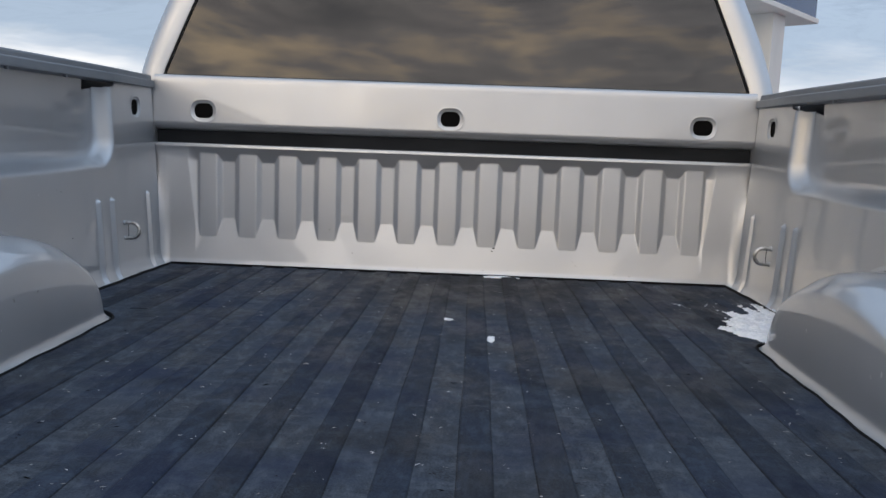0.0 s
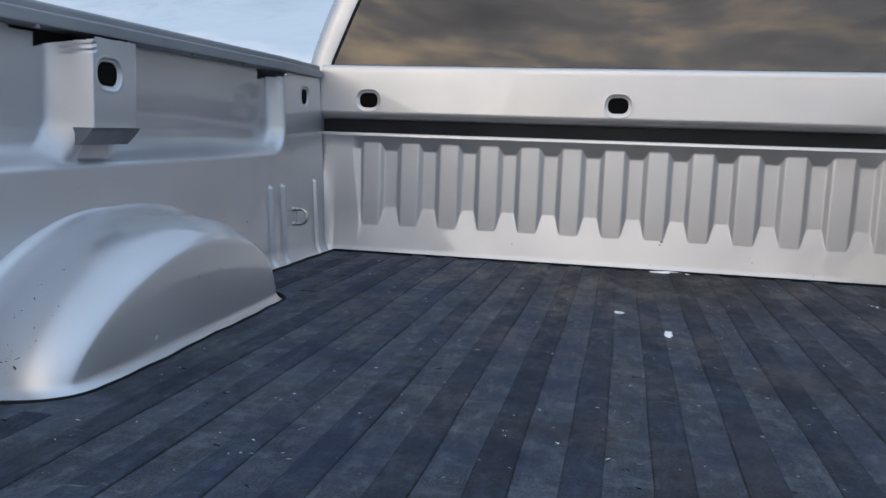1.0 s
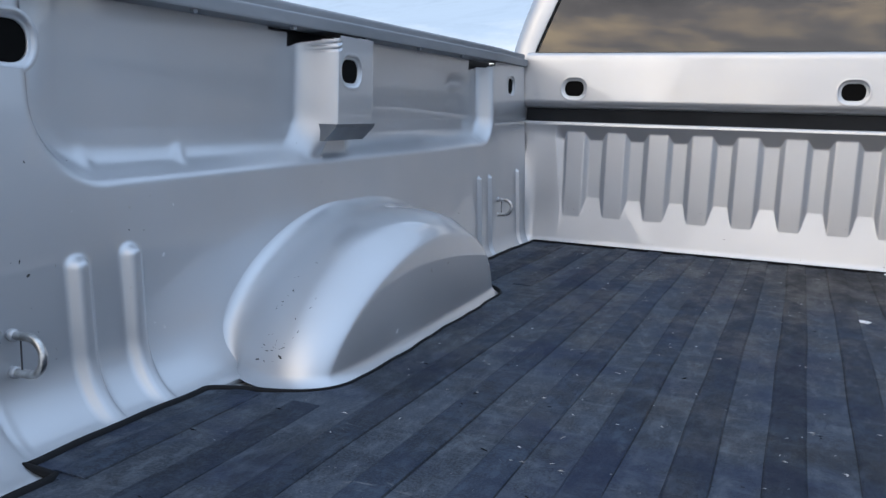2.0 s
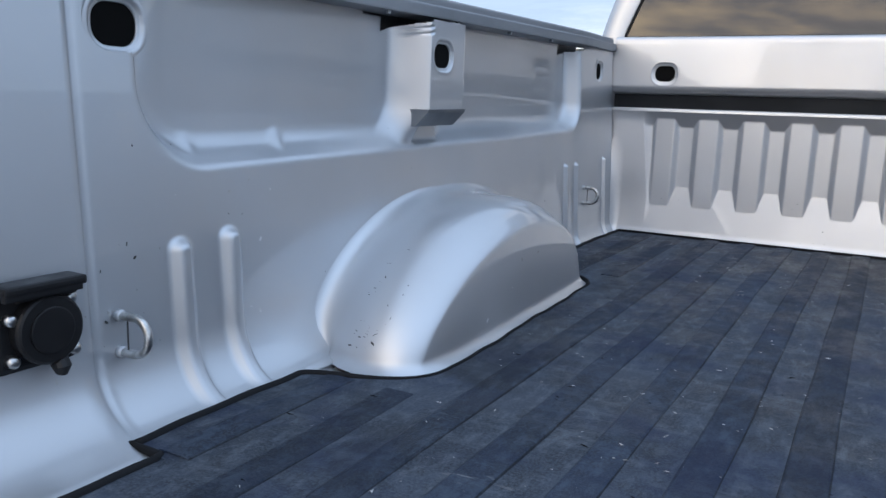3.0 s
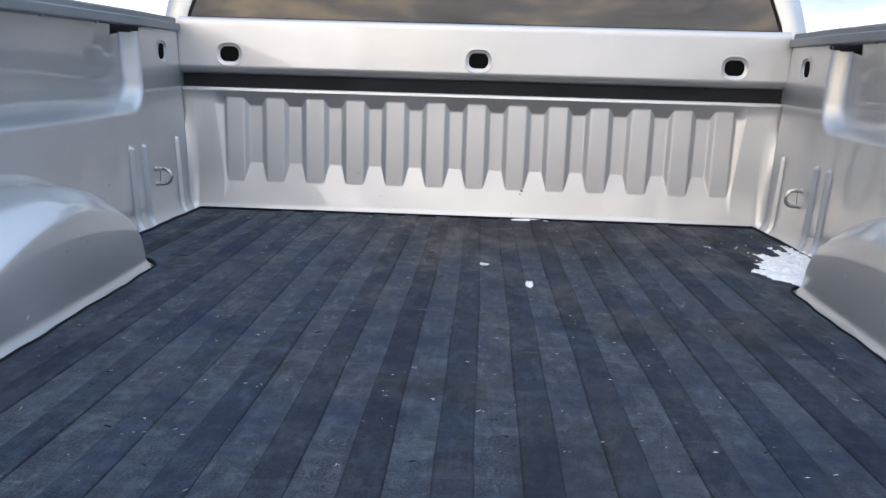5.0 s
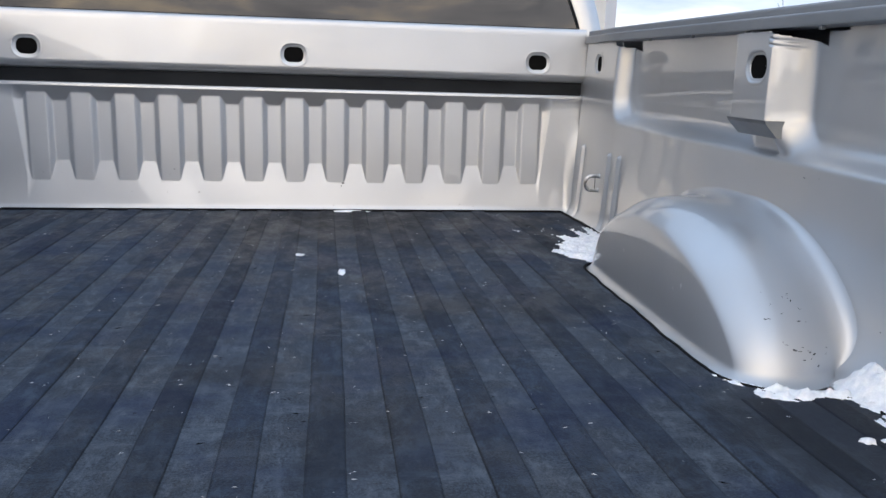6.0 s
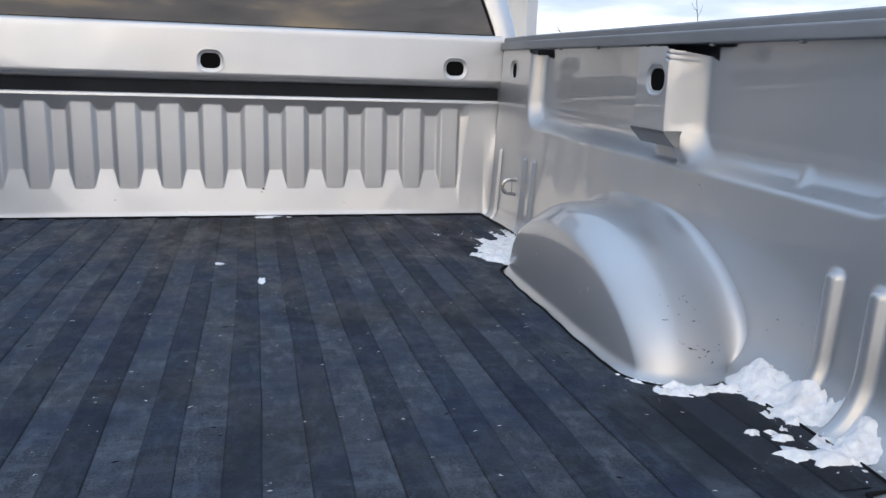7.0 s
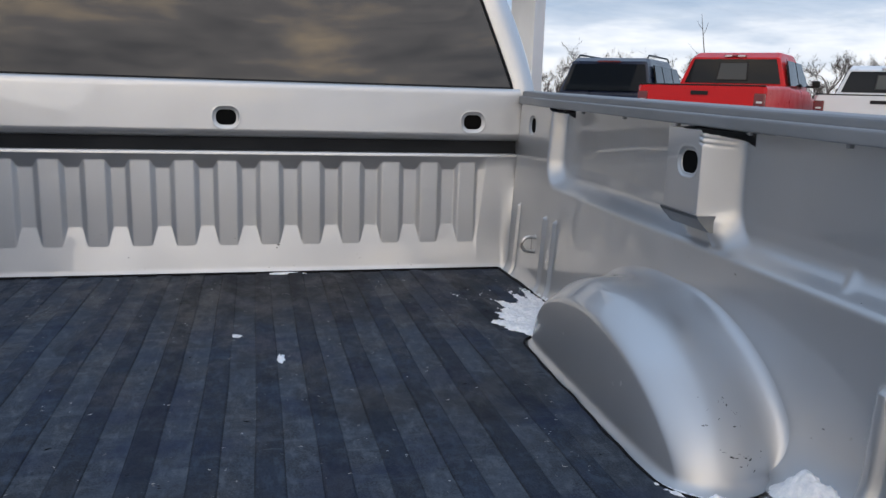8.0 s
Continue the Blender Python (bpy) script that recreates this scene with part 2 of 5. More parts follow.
def rubber(name, lo, hi, dust):
    m = mat_new(name, lo, 0.7, spec=0.28)
    cloud = noise_node(m, 8.0, 9, 0.72, (1.0, 0.6, 1))
    streak = noise_node(m, 60, 7, 0.72, (1.0, 0.40, 1))
    cross = noise_node(m, 30, 8, 0.78, (0.22, 1.0, 1))
    fine = noise_node(m, 330, 4, 0.75)
    c = ramp(m, cloud, [(0.40, tuple(v * 0.8 for v in lo)), (0.50, lo), (0.58, hi)])
    c = blend(m, ramp(m, streak, [(0.50, grey(0.0)), (0.62, grey(0.60))]), c, dust)
    c = blend(m, ramp(m, cross, [(0.51, grey(0.0)), (0.63, grey(0.50))]), c, dust)
    c = blend(m, ramp(m, fine, [(0.46, grey(0.0)), (0.62, grey(0.55))]), c, dust)
    # brown dirt in patches, pale scrapes, bluish smears and damp dark stains
    c = blend(m, ramp(m, noise_node(m, 2.6, 7, 0.65), [(0.52, grey(0.0)), (0.66, grey(0.28))]), c, (0.046, 0.043, 0.040))
    scrape = noise_node(m, 17, 9, 0.80, (0.18, 1.0, 1))
    c = blend(m, ramp(m, scrape, [(0.625, grey(0.0)), (0.67, grey(0.75))]), c, (0.115, 0.125, 0.14))
    c = blend(m, ramp(m, noise_node(m, 5.0, 7, 0.66, (1, 1.2, 1)), [(0.50, grey(0.0)), (0.62, grey(0.65))]), c, (lo[0] * 0.9, lo[1] * 1.1, lo[2] * 1.7))
    damp = ramp(m, noise_node(m, 4.3, 6, 0.62, (1, 0.6, 1)), [(0.55, grey(0.0)), (0.60, grey(0.50))])
    c = blend(m, damp, c, tuple(v * 0.6 for v in lo))
    # brown dust towards the headboard, its warm reflection put into the same colour
    nt = m.node_tree
    tc = nt.nodes.new("ShaderNodeTexCoord")
    far = nt.nodes.new("ShaderNodeVectorMath")
    far.operation = "DISTANCE"
    far.inputs[1].default_value = (0.15, -0.10, 0)
    nt.links.new(tc.outputs["Object"], far.inputs[0])
    rag = nt.nodes.new("ShaderNodeMath")
    rag.operation = "MULTIPLY_ADD"
    rag.inputs[1].default_value = 0.9
    nt.links.new(noise_node(m, 3.5, 8, 0.7), rag.inputs[0]); nt.links.new(far.outputs["Value"], rag.inputs[2])
    c = blend(m, ramp(m, rag.outputs[0], [(0.62, grey(0.70)), (1.02, grey(0.0))]), c, (0.021, 0.0190, 0.0180))
    # meltwater spread round the snow
    wet = None
    for centre, r in (((0.70, -1.53, 0), 0.17), ((0.67, -0.52, 0), 0.11)):
        d = nt.nodes.new("ShaderNodeVectorMath")
        d.operation = "DISTANCE"
        d.inputs[1].default_value = centre
        nt.links.new(tc.outputs["Object"], d.inputs[0])
        e = nt.nodes.new("ShaderNodeMath")
        e.operation = "MULTIPLY_ADD"
        e.inputs[1].default_value, e.inputs[2].default_value = 0.20, -0.10
        nt.links.new(noise_node(m, 14, 6, 0.65), e.inputs[0])
        f = nt.nodes.new("ShaderNodeMath")
        nt.links.new(d.outputs["Value"], f.inputs[0]); nt.links.new(e.outputs[0], f.inputs[1])
        w = ramp(m, f.outputs[0], [(r - 0.06, grey(0.70)), (r + 0.03, grey(0.0))])
        wet = w if wet is None else blend(m, 1.0, wet, w, "LIGHTEN")
    plug(m, blend(m, wet, c, tuple(v * 0.55 for v in lo)), "Base Color")
    plug(m, blend(m, wet, ramp(m, cloud, [(0.40, grey(0.50)), (0.60, grey(0.85))]), (0.66, 0.66, 0.66)), "Roughness")
    bump(m, fine, 0.5, 0.0015)
    return m


def vary(m, low, high):
    """Each piece of the kind a little lighter or darker than the next."""
    nt = m.node_tree
    base = nt.nodes["Principled BSDF"].inputs["Base Color"]
    c = base.links[0].from_socket
    info = nt.nodes.new("ShaderNodeObjectInfo")
    k = ramp(m, info.outputs["Random"], [(0.0, grey(low)), (1.0, grey(high))])
    plug(m, blend(m, 1.0, c, k, "MULTIPLY"), "Base Color")


RUBBER = rubber("rubber_rib", (0.0052, 0.0093, 0.0190), (0.0145, 0.0218, 0.0395), (0.039, 0.054, 0.080))
RUBBER_VALLEY = rubber("dusty_rubber_valley", (0.0130, 0.0188, 0.0305), (0.0355, 0.0462, 0.0670), (0.087, 0.106, 0.135))
vary(RUBBER, 0.78, 1.25)
# darker rubber: the shade along the rib sides is in its colour
RUBBER_SIDE_SHADE = rubber("shaded_rib_side", (0.0048, 0.0070, 0.0120), (0.011, 0.0148, 0.0230), (0.034, 0.042, 0.055))
# near-black for the strip that stands in for the seam's shade
SEAM_SHADE = mat_new("seam_shade", (0.012, 0.013, 0.015), 0.85, spec=0.12)
plug(SEAM_SHADE, ramp(SEAM_SHADE, noise_node(SEAM_SHADE, 9, 5, 0.6, (0.4, 1, 1)), [(0.35, (0.013, 0.0145, 0.017)), (0.7, (0.025, 0.027, 0.030))]), "Base Color")
GLASS = mat_new("privacy_glass", (0.006, 0.006, 0.006), 0.01, 0.0, 0.0, 0.0, 1.66, 0.5)
SEAL = mat_new("rubber_seal", (0.007, 0.0075, 0.009), 0.75, spec=0.2)
SNOW = mat_new("snow", (0.86, 0.88, 0.91), 0.6)
SNOW.node_tree.nodes["Principled BSDF"].inputs["Subsurface Weight"].default_value = 0.25
SNOW.node_tree.nodes["Principled BSDF"].inputs["Subsurface Radius"].default_value = (0.01, 0.012, 0.015)
plug(SNOW, ramp(SNOW, noise_node(SNOW, 60, 6, 0.7), [(0.35, (0.70, 0.73, 0.78)), (0.6, (0.90, 0.91, 0.93))]), "Base Color")
bump(SNOW, noise_node(SNOW, 220, 5, 0.7), 0.30, 0.003)
GRIT = mat_new("pale_grit", (0.48, 0.48, 0.48), 0.7)
plug(GRIT, ramp(GRIT, noise_node(GRIT, 30, 2), [(0.4, (0.30, 0.30, 0.29)), (0.62, (0.66, 0.67, 0.69))]), "Base Color")
SCUFF = mat_new("scuffed_primer", (0.05, 0.05, 0.052), 0.7)
CONCRETE = mat_new("pale_concrete", (0.36, 0.35, 0.33), 0.85)
plug(CONCRETE, ramp(CONCRETE, noise_node(CONCRETE, 0.6, 8, 0.7), [(0.35, (0.39, 0.38, 0.365)), (0.7, (0.50, 0.49, 0.475))]), "Base Color")
bump(CONCRETE, noise_node(CONCRETE, 120, 3), 0.3, 0.004)
TYRE = mat_new("tyre_rubber", (0.02, 0.02, 0.02), 0.75)
ALLOY = mat_new("alloy", (0.55, 0.55, 0.56), 0.3, 0.9)
RED = mat_new("red_car_paint", (0.50, 0.004, 0.006), 0.35, 0.0, 0.12, 0.06, 1.5, 0.3)
NAVY = mat_new("navy_car_paint", (0.007, 0.013, 0.036), 0.3, 0.0, 0.3, 0.06)
WHITE = mat_new("white_car_paint", (0.72, 0.74, 0.76), 0.35, 0.1, 0.6, 0.08)
# paler glass: light seen through the cab is put into its colour
LITPANE = mat_new("lit_through_pane", (0.055, 0.060, 0.056), 0.05, 0.0, 0.0, 0.02, 1.45)
CARGLASS = mat_new("car_window_glass", (0.008, 0.010, 0.012), 0.03, 0.0, 0.0, 0.02, 1.33)
LENS = mat_new("red_lamp_lens", (0.12, 0.008, 0.010), 0.2, 0.0, 0.6)
CLEAR = mat_new("clear_lamp_lens", (0.62, 0.62, 0.62), 0.2, 0.0, 0.6)
CHROME = mat_new("chrome", (0.7, 0.7, 0.7), 0.15, 1.0)
BARK = mat_new("grey_bark", (0.12, 0.10, 0.085), 0.9)
plug(BARK, ramp(BARK, noise_node(BARK, 3, 5), [(0.3, (0.065, 0.052, 0.043)), (0.7, (0.125, 0.102, 0.083))]), "Base Color")
CLADDING = mat_new("white_sign_cladding", (0.62, 0.62, 0.61), 0.5)
plug(CLADDING, ramp(CLADDING, noise_node(CLADDING, 1.5, 6, 0.6, (1, 1, 0.3)), [(0.3, (0.55, 0.55, 0.54)), (0.7, (0.67, 0.67, 0.66))]), "Base Color")
SIGNBLUE = mat_new("dark_blue_sign_face", (0.02, 0.035, 0.11), 0.25, 0.0, 0.5)
for car in (RED, NAVY, WHITE):
    plug(car, ramp(car, noise_node(car, 3, 5), [(0.3, grey(0.24)), (0.7, grey(0.42))]), "Roughness")


# ---- mesh helpers ----
def part(name, bm, material, parent=None, label="", smooth=False):
    me = bpy.data.meshes.new(name)
    bm.normal_update()
    bm.to_mesh(me)
    bm.free()
    me.materials.append(material)
    if smooth:
        me.polygons.foreach_set("use_smooth", [True] * len(me.polygons))
    ob = new(name, me)
    ob.parent = parent
    if label:
        ob["label"] = label
    return ob


def mesh_from(name, verts, faces, material, parent=None, label="", smooth=True):
    me = bpy.data.meshes.new(name)
    me.from_pydata(verts, [], faces)
    me.update()
    me.materials.append(material)
    me.polygons.foreach_set("use_smooth", [smooth] * len(me.polygons))
    ob = new(name, me)
    ob.parent = parent
    if label:
        ob["label"] = label
    return ob


def thing(name, label, category, group="", kind="", at=(0, 0, 0)):
    ob = new(name)
    ob.location = at
    ob.empty_display_size = 0.1
    return tagged(ob, label, category, group, kind)


def box(bm, x0, x1, y0, y1, z0, z1, bevel=0.0, seg=2):
    geo = bmesh.ops.create_cube(bm, size=1.0)
    vs = geo["verts"]
    for v in vs:
        v.co = Vector((x0 + (v.co.x + 0.5) * (x1 - x0), y0 + (v.co.y + 0.5) * (y1 - y0), z0 + (v.co.z + 0.5) * (z1 - z0)))
    if bevel:
        es = list({e for v in vs for e in v.link_edges})
        bmesh.ops.bevel(bm, geom=es, offset=bevel, segments=seg, affect="EDGES", profile=0.6)


def grid_mesh(name, P, keep, material, parent=None, label="", flip=False):
    """A smooth sheet over a grid of points P[i, j]; keep[i, j] tells which cells stay."""
    ni, nj = P.shape[:2]
    idx = np.arange(ni * nj).reshape(ni, nj)
    a, b, c, d = idx[:-1, :-1], idx[1:, :-1], idx[1:, 1:], idx[:-1, 1:]
    q = np.stack([a, b, c, d] if not flip else [d, c, b, a], -1)[keep]
    used = np.unique(q)
    back = np.zeros(ni * nj, int)
    back[used] = np.arange(len(used))
    return mesh_from(name, P.reshape(-1, 3)[used].tolist(), back[q].tolist(), material, parent, label)


def sstep(a, b, x):
    t = np.clip((x - a) / (b - a), 0, 1)
    return t * t * (3 - 2 * t)


def smin(a, b, k):
    h = np.clip(0.5 + 0.5 * (b - a) / k, 0, 1)
    return b + (a - b) * h - k * h * (1 - h)


def rrect(u, v, cu, cv, hu, hv, r):
    """Signed distance to a rounded rectangle, negative inside."""
    qu, qv = np.abs(u - cu) - hu + r, np.abs(v - cv) - hv + r
    return np.hypot(np.maximum(qu, 0), np.maximum(qv, 0)) + np.minimum(np.maximum(qu, qv), 0) - r


def extrude_profile(name, profile, path, material, parent, label="", smooth=True, caps=True):
    """Sweep profile [(u, v)] along path: a list of functions' outputs giving the 3D point for u, v at each station."""
    verts, faces, n = [], [], len(profile)
    for f in path:
        verts += [f(u, v) for u, v in profile]
    for s in range(len(path) - 1):
        for i in range(n - 1):
            faces.append((s * n + i, s * n + i + 1, (s + 1) * n + i + 1, (s + 1) * n + i))
    return mesh_from(name, verts, faces, material, parent, label, smooth)


def rounded_loop(hu, hv, r, n=7):
    pts = []
    for cx, cy, a0 in ((hu - r, hv - r, 0), (-hu + r, hv - r, 90), (-hu + r, -hv + r, 180), (hu - r, -hv + r, 270)):
        for k in range(n):
            a = radians(a0 + 90 * k / (n - 1))
            pts.append((cx + r * math.cos(a), cy + r * math.sin(a)))
    return pts


def pocket_hole(parent, m, hu, hv, r, flange=0.008, dish=1.0):
    """A pressed stake hole: rim pressed slightly inwards, throat and a black plate as the shade inside; m puts its face
    plane (u, v, outwards).
    """
    rings = [(flange + 0.0035, -0.0003), (flange + 0.001, 0.0006), (flange * 0.85, 0.0004), (flange * 0.70, -0.0012), (flange * 0.50, -0.0044), (flange * 0.38, -0.0052), (0.0010, -0.0054), (0.0, -0.0066), (0.0, -0.0110)]
    n = 28
    verts, faces = [], []
    for grow, w in rings:
        for u, v in rounded_loop(hu + grow, hv + grow, r + grow):
            verts.append(m @ Vector((u, v, w * dish + 0.0004)))
    for k in range(len(rings) - 1):
        for i in range(n):
            j = (i + 1) % n
            faces.append((k * n + i, k * n + j, (k + 1) * n + j, (k + 1) * n + i))
    rim = mesh_from("stake_hole", verts, faces, SILVER, parent, "pressed oval stake hole")
    vb = [m @ Vector((u, v, -0.0095 * dish)) for u, v in rounded_loop(hu, hv, r)]
    mesh_from("hole_shade", vb, [tuple(range(len(vb)))], HOLE_SHADE_DIRT, rim, "black plate standing in for the shade in the opening", False)
    return rim


def tube(bm, pts, rad, seg=10, cap=True):
    """A round bar along points; rad a number or one for each point."""
    pts = [Vector(p) for p in pts]
    rads = rad if isinstance(rad, (list, tuple)) else [rad] * len(pts)
    rings = []
    up = Vector((0, 0, 1))
    prev = None
    for i, p in enumerate(pts):
        d = (pts[min(i + 1, len(pts) - 1)] - pts[max(i - 1, 0)]).normalized()
        if prev is None:
            prev = d.cross(up if abs(d.z) < 0.9 else Vector((1, 0, 0))).normalized()
        side = (prev - d * prev.dot(d)).normalized()
        prev = side
        oth = d.cross(side)
        rings.append([bm.verts.new(p + rads[i] * (math.cos(2 * math.pi * k / seg) * side + math.sin(2 * math.pi * k / seg) * oth)) for k in range(seg)])
    for a, b in zip(rings, rings[1:]):
        for k in range(seg):
            j = (k + 1) % seg
            bm.faces.new((a[k], a[j], b[j], b[k]))
    if cap:
        bm.faces.new(rings[0][::-1])
        bm.faces.new(rings[-1])


# ---- ground ----
GROUND = -0.86


def lot_height(x, y):
    """The lot rises a little towards the parked row."""
    return GROUND + 0.20 * float(sstep(4.0, 9.0, 0.55 * x + 0.83 * y))


def build_ground():
    ts = np.concatenate([-np.geomspace(2500, 12, 14), np.linspace(-10, 16, 53), np.geomspace(18, 2500, 14)])
    P = np.array([[(x, y, lot_height(x, y)) for y in ts] for x in ts])
    g = grid_mesh("ground", P, np.ones((len(ts) - 1, len(ts) - 1), bool), CONCRETE)
    tagged(g, "pale worn concrete of a wide open parking lot", "ground", kind="structure")


build_ground()

# ---- the pickup truck: bed ----
truck = thing("pickup_truck", "silver pickup truck with an open ribbed cargo bed", "pickup truck", at=(0, 0, GROUND))


def hang(ob, parent):
    """Parent ob and keep it where it was built."""
    ob.parent = parent
    if parent.parent is None:
        ob.matrix_parent_inverse = Matrix.Translation(parent.location).inverted()
    return ob


RAIL_SLOPE = 0.018                       # the rails fall slightly towards the tail
BED_END = -1.95


def chip(bm, c, nr, u, size, rnd):
    """One tiny irregular fleck lying on a surface."""
    u = (u - nr * u.dot(nr)).normalized()
    v = nr.cross(u)
    flat = rnd.uniform(0.25, 0.7)
    bm.faces.new([bm.verts.new(c + nr * 0.0007 + u * size * rnd.uniform(0.7, 1.2) * math.cos(g) + v * size * flat * math.sin(g)) for g in (0.2, 1.3, 2.6, 3.6, 4.4, 5.6)])


def build_headboard():
    # upper panel with its rolled top and the channel under it
    prof = [(0.05, 0.500), (0.05, 0.528), (0.036, 0.5315), (0.019, 0.532), (0.0102, 0.530), (0.0054, 0.525), (0.0038, 0.518)]
    zs = np.linspace(0.512, 0.402, 66)
    prof += [(0.030 * (float(z) - 0.402), float(z)) for z in zs]
    prof += [(0.0008, 0.3985), (0.0022, 0.3945), (0.0050, 0.3900), (0.0095, 0.3855), (0.016, 0.3815), (0.026, 0.379), (0.040, 0.378)]
    xs = np.linspace(-0.832, 0.832, 1041)
    P = np.array([[(x, y, z) for y, z in prof] for x in xs])
    uc = 0.25 * (P[:-1, :-1] + P[1:, :-1] + P[1:, 1:] + P[:-1, 1:])
    keep = np.ones(uc.shape[:2], bool)
    holes = (-0.69, 0.0, 0.69)
    for cx in holes:
        keep &= ~((rrect(uc[..., 0], uc[..., 2], cx, 0.434, 0.0345, 0.0285, 0.0245) < 0) & (uc[..., 1] < 0.02))
    upper = hang(grid_mesh("headboard_upper_panel", P, keep, SILVER, None, "", True), truck)
    for cx in holes:
        pocket_hole(upper, Matrix.Translation((cx, 0, 0.434)) @ Matrix(((1, 0, 0), (0, 0, -1), (0, 1, 0))).to_4x4(), 0.0265, 0.0205, 0.0170, 0.0100, 0.6)
    lip = [(0.040, 0.3405), (0.026, 0.3425), (0.014, 0.3438), (0.0085, 0.3434), (0.0058, 0.3410), (0.0048, 0.338), (0.0045, 0.334)]
    path = [(lambda u, v, x=x: (x, u, v)) for x in np.linspace(-0.832, 0.832, 60)]
    hang(extrude_profile("headboard_lip", lip, path, SILVER, None), truck)
    # added strip: its dark colour gives the shade inside the seam
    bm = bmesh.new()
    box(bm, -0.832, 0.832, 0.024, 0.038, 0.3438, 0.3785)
    hang(part("seam_strip", bm, SEAM_SHADE, None, "dark strip standing in for the shade in the seam"), truck)
    # lower panel: thirteen ribs standing in a dished field
    xs = np.linspace(-0.835, 0.835, 760)
    zs = np.concatenate([np.linspace(-0.012, 0.340, 240)])
    X, Z = np.meshgrid(xs, zs, indexing="ij")
    pitch = 0.1135
    ph = np.abs((X / pitch + 0.5) % 1.0 - 0.5) * pitch          # distance from the nearest rib's middle
    groove = (0.75 * sstep(0.0220, 0.0415, ph) + 0.25 * np.clip((ph - 0.0250) / 0.0135, 0, 1)) * (np.abs(X) < 0.681 + 0.057)
    yc = 0.0137 + 0.0100 * groove
    yc = np.where(np.abs(X) > 0.681, 0.0137 + 0.0100 * sstep(0.022, 0.036, np.abs(X) - 0.681), yc)
    top = 0.0062 + 0.451 * np.maximum(0.3345 - Z, 0)
    bot = -0.0022 + 0.1925 * np.maximum(Z, 0)
    side = 0.008 + 0.060 * np.maximum(0.80 - np.abs(X), 0) + 0.55 * np.maximum(0.738 - 0.11 * np.clip(0.30 - Z, 0, 0.2) - np.abs(X), 0)
    yc = yc + 0.004 * (Z - 0.20)
    Y = smin(smin(yc, top, 0.0018), bot, 0.0005)
    Y = smin(Y, side, 0.012)
    # rolled corner towards the side walls and the foot towards the floor
    Y = Y - 0.045 * np.clip((np.abs(X) - 0.785) / 0.05, 0, 1) ** 2 * sstep(0.30, 0.05, Z)
    Y = Y - 0.014 * np.clip((0.02 - Z) / 0.03, 0, 1) ** 2
    P = np.stack([X, Y, Z], -1)
    hang(grid_mesh("headboard_lower_panel", P, np.ones((len(xs) - 1, len(zs) - 1), bool), SILVER, None, "ribbed pressed steel lower panel", False), truck)
    rnd = random.Random(5)
    bm = bmesh.new()
    spots = [(0.135, 0.079, 0.0045), (0.131, 0.071, 0.0030)] + [(rnd.uniform(-0.7, 0.7), rnd.choice((0.016, 0.02, 0.10, 0.05, rnd.uniform(0.02, 0.30))), rnd.choice((0.0010, 0.0014, 0.0020))) for _ in range(26)]
    for cx, cz, r in spots:
        i, j = np.abs(xs - cx).argmin(), np.abs(zs - cz).argmin()
        chip(bm, Vector(P[i, j]), Vector((0, -1, 0.25)).normalized(), Vector((1, 0, 0.3 * math.sin(90 * cx))), r, rnd)
    mk = hang(part("paint_chips", bm, SCUFF, None, "small dark chips in the paint"), truck)
    mk["kind"] = "stuff"


def wall_x(y, z):
    """How far out from the middle the plain inner wall stands."""
    return 0.8085 + 0.055 * z


def side_depth(Y, Z):
    """Inner surface of the bed's side, as distance from the middle line."""
    zl = Z - RAIL_SLOPE * Y                                     # heights along the falling rail
    D = wall_x(Y, Z)
    aft = sstep(-0.35, -1.3, Y)
    fr = 0.045 + 0.032 * aft
    tail = sstep(-1.655, -1.70, Y)
    fw = 0.022 + 0.036 * aft + 0.046 * tail
    fr = fr + 0.012 * tail
    t = np.clip(1 - (Z + 0.004) / fr, 0, 1)
    D = D - fw * (1 - np.sqrt(np.maximum(1 - t * t, 0)))
    # long pressed recess under the rail, its corners rounder at the tail
    z0 = 0.2840 + 0.0035 * np.clip((Y + 1.60) / 1.34, 0, 1)
    rear, front = sstep(-1.05, -1.35, Y), sstep(-1.0, -0.7, Y)
    rad = 0.07 + 0.025 * rear
    s = -rrect(Y, zl, -0.929, z0 + 0.30, 0.671, 0.30, rad)
    tab = (np.exp(-((Y + 1.368 - 0.35 * (zl - z0)) / 0.011) ** 2) + 0.7 * np.exp(-((Y + 1.512) / 0.010) ** 2)) * sstep(z0 + 0.050, z0 + 0.028, zl)
    q = s - 0.0070 * tab * sstep(0.006, 0.026, s)
    ledge = 0
    for o in (-0.0036, -0.0018, 0.0, 0.0018, 0.0036):
        ledge = ledge + 0.2 * np.interp(q + o, (-0.003, 0.001, 0.016, 0.024, 0.036, 0.060), (0.0, 0.05, 0.66, 0.82, 0.93, 1.0))
    D = D + (0.036 + 0.012 * front) * ledge
    # the recess's back leans in towards the rail
    D = D - 0.095 * np.maximum(zl - 0.315, 0) * sstep(0.75, 1.0, ledge)
    return D, zl


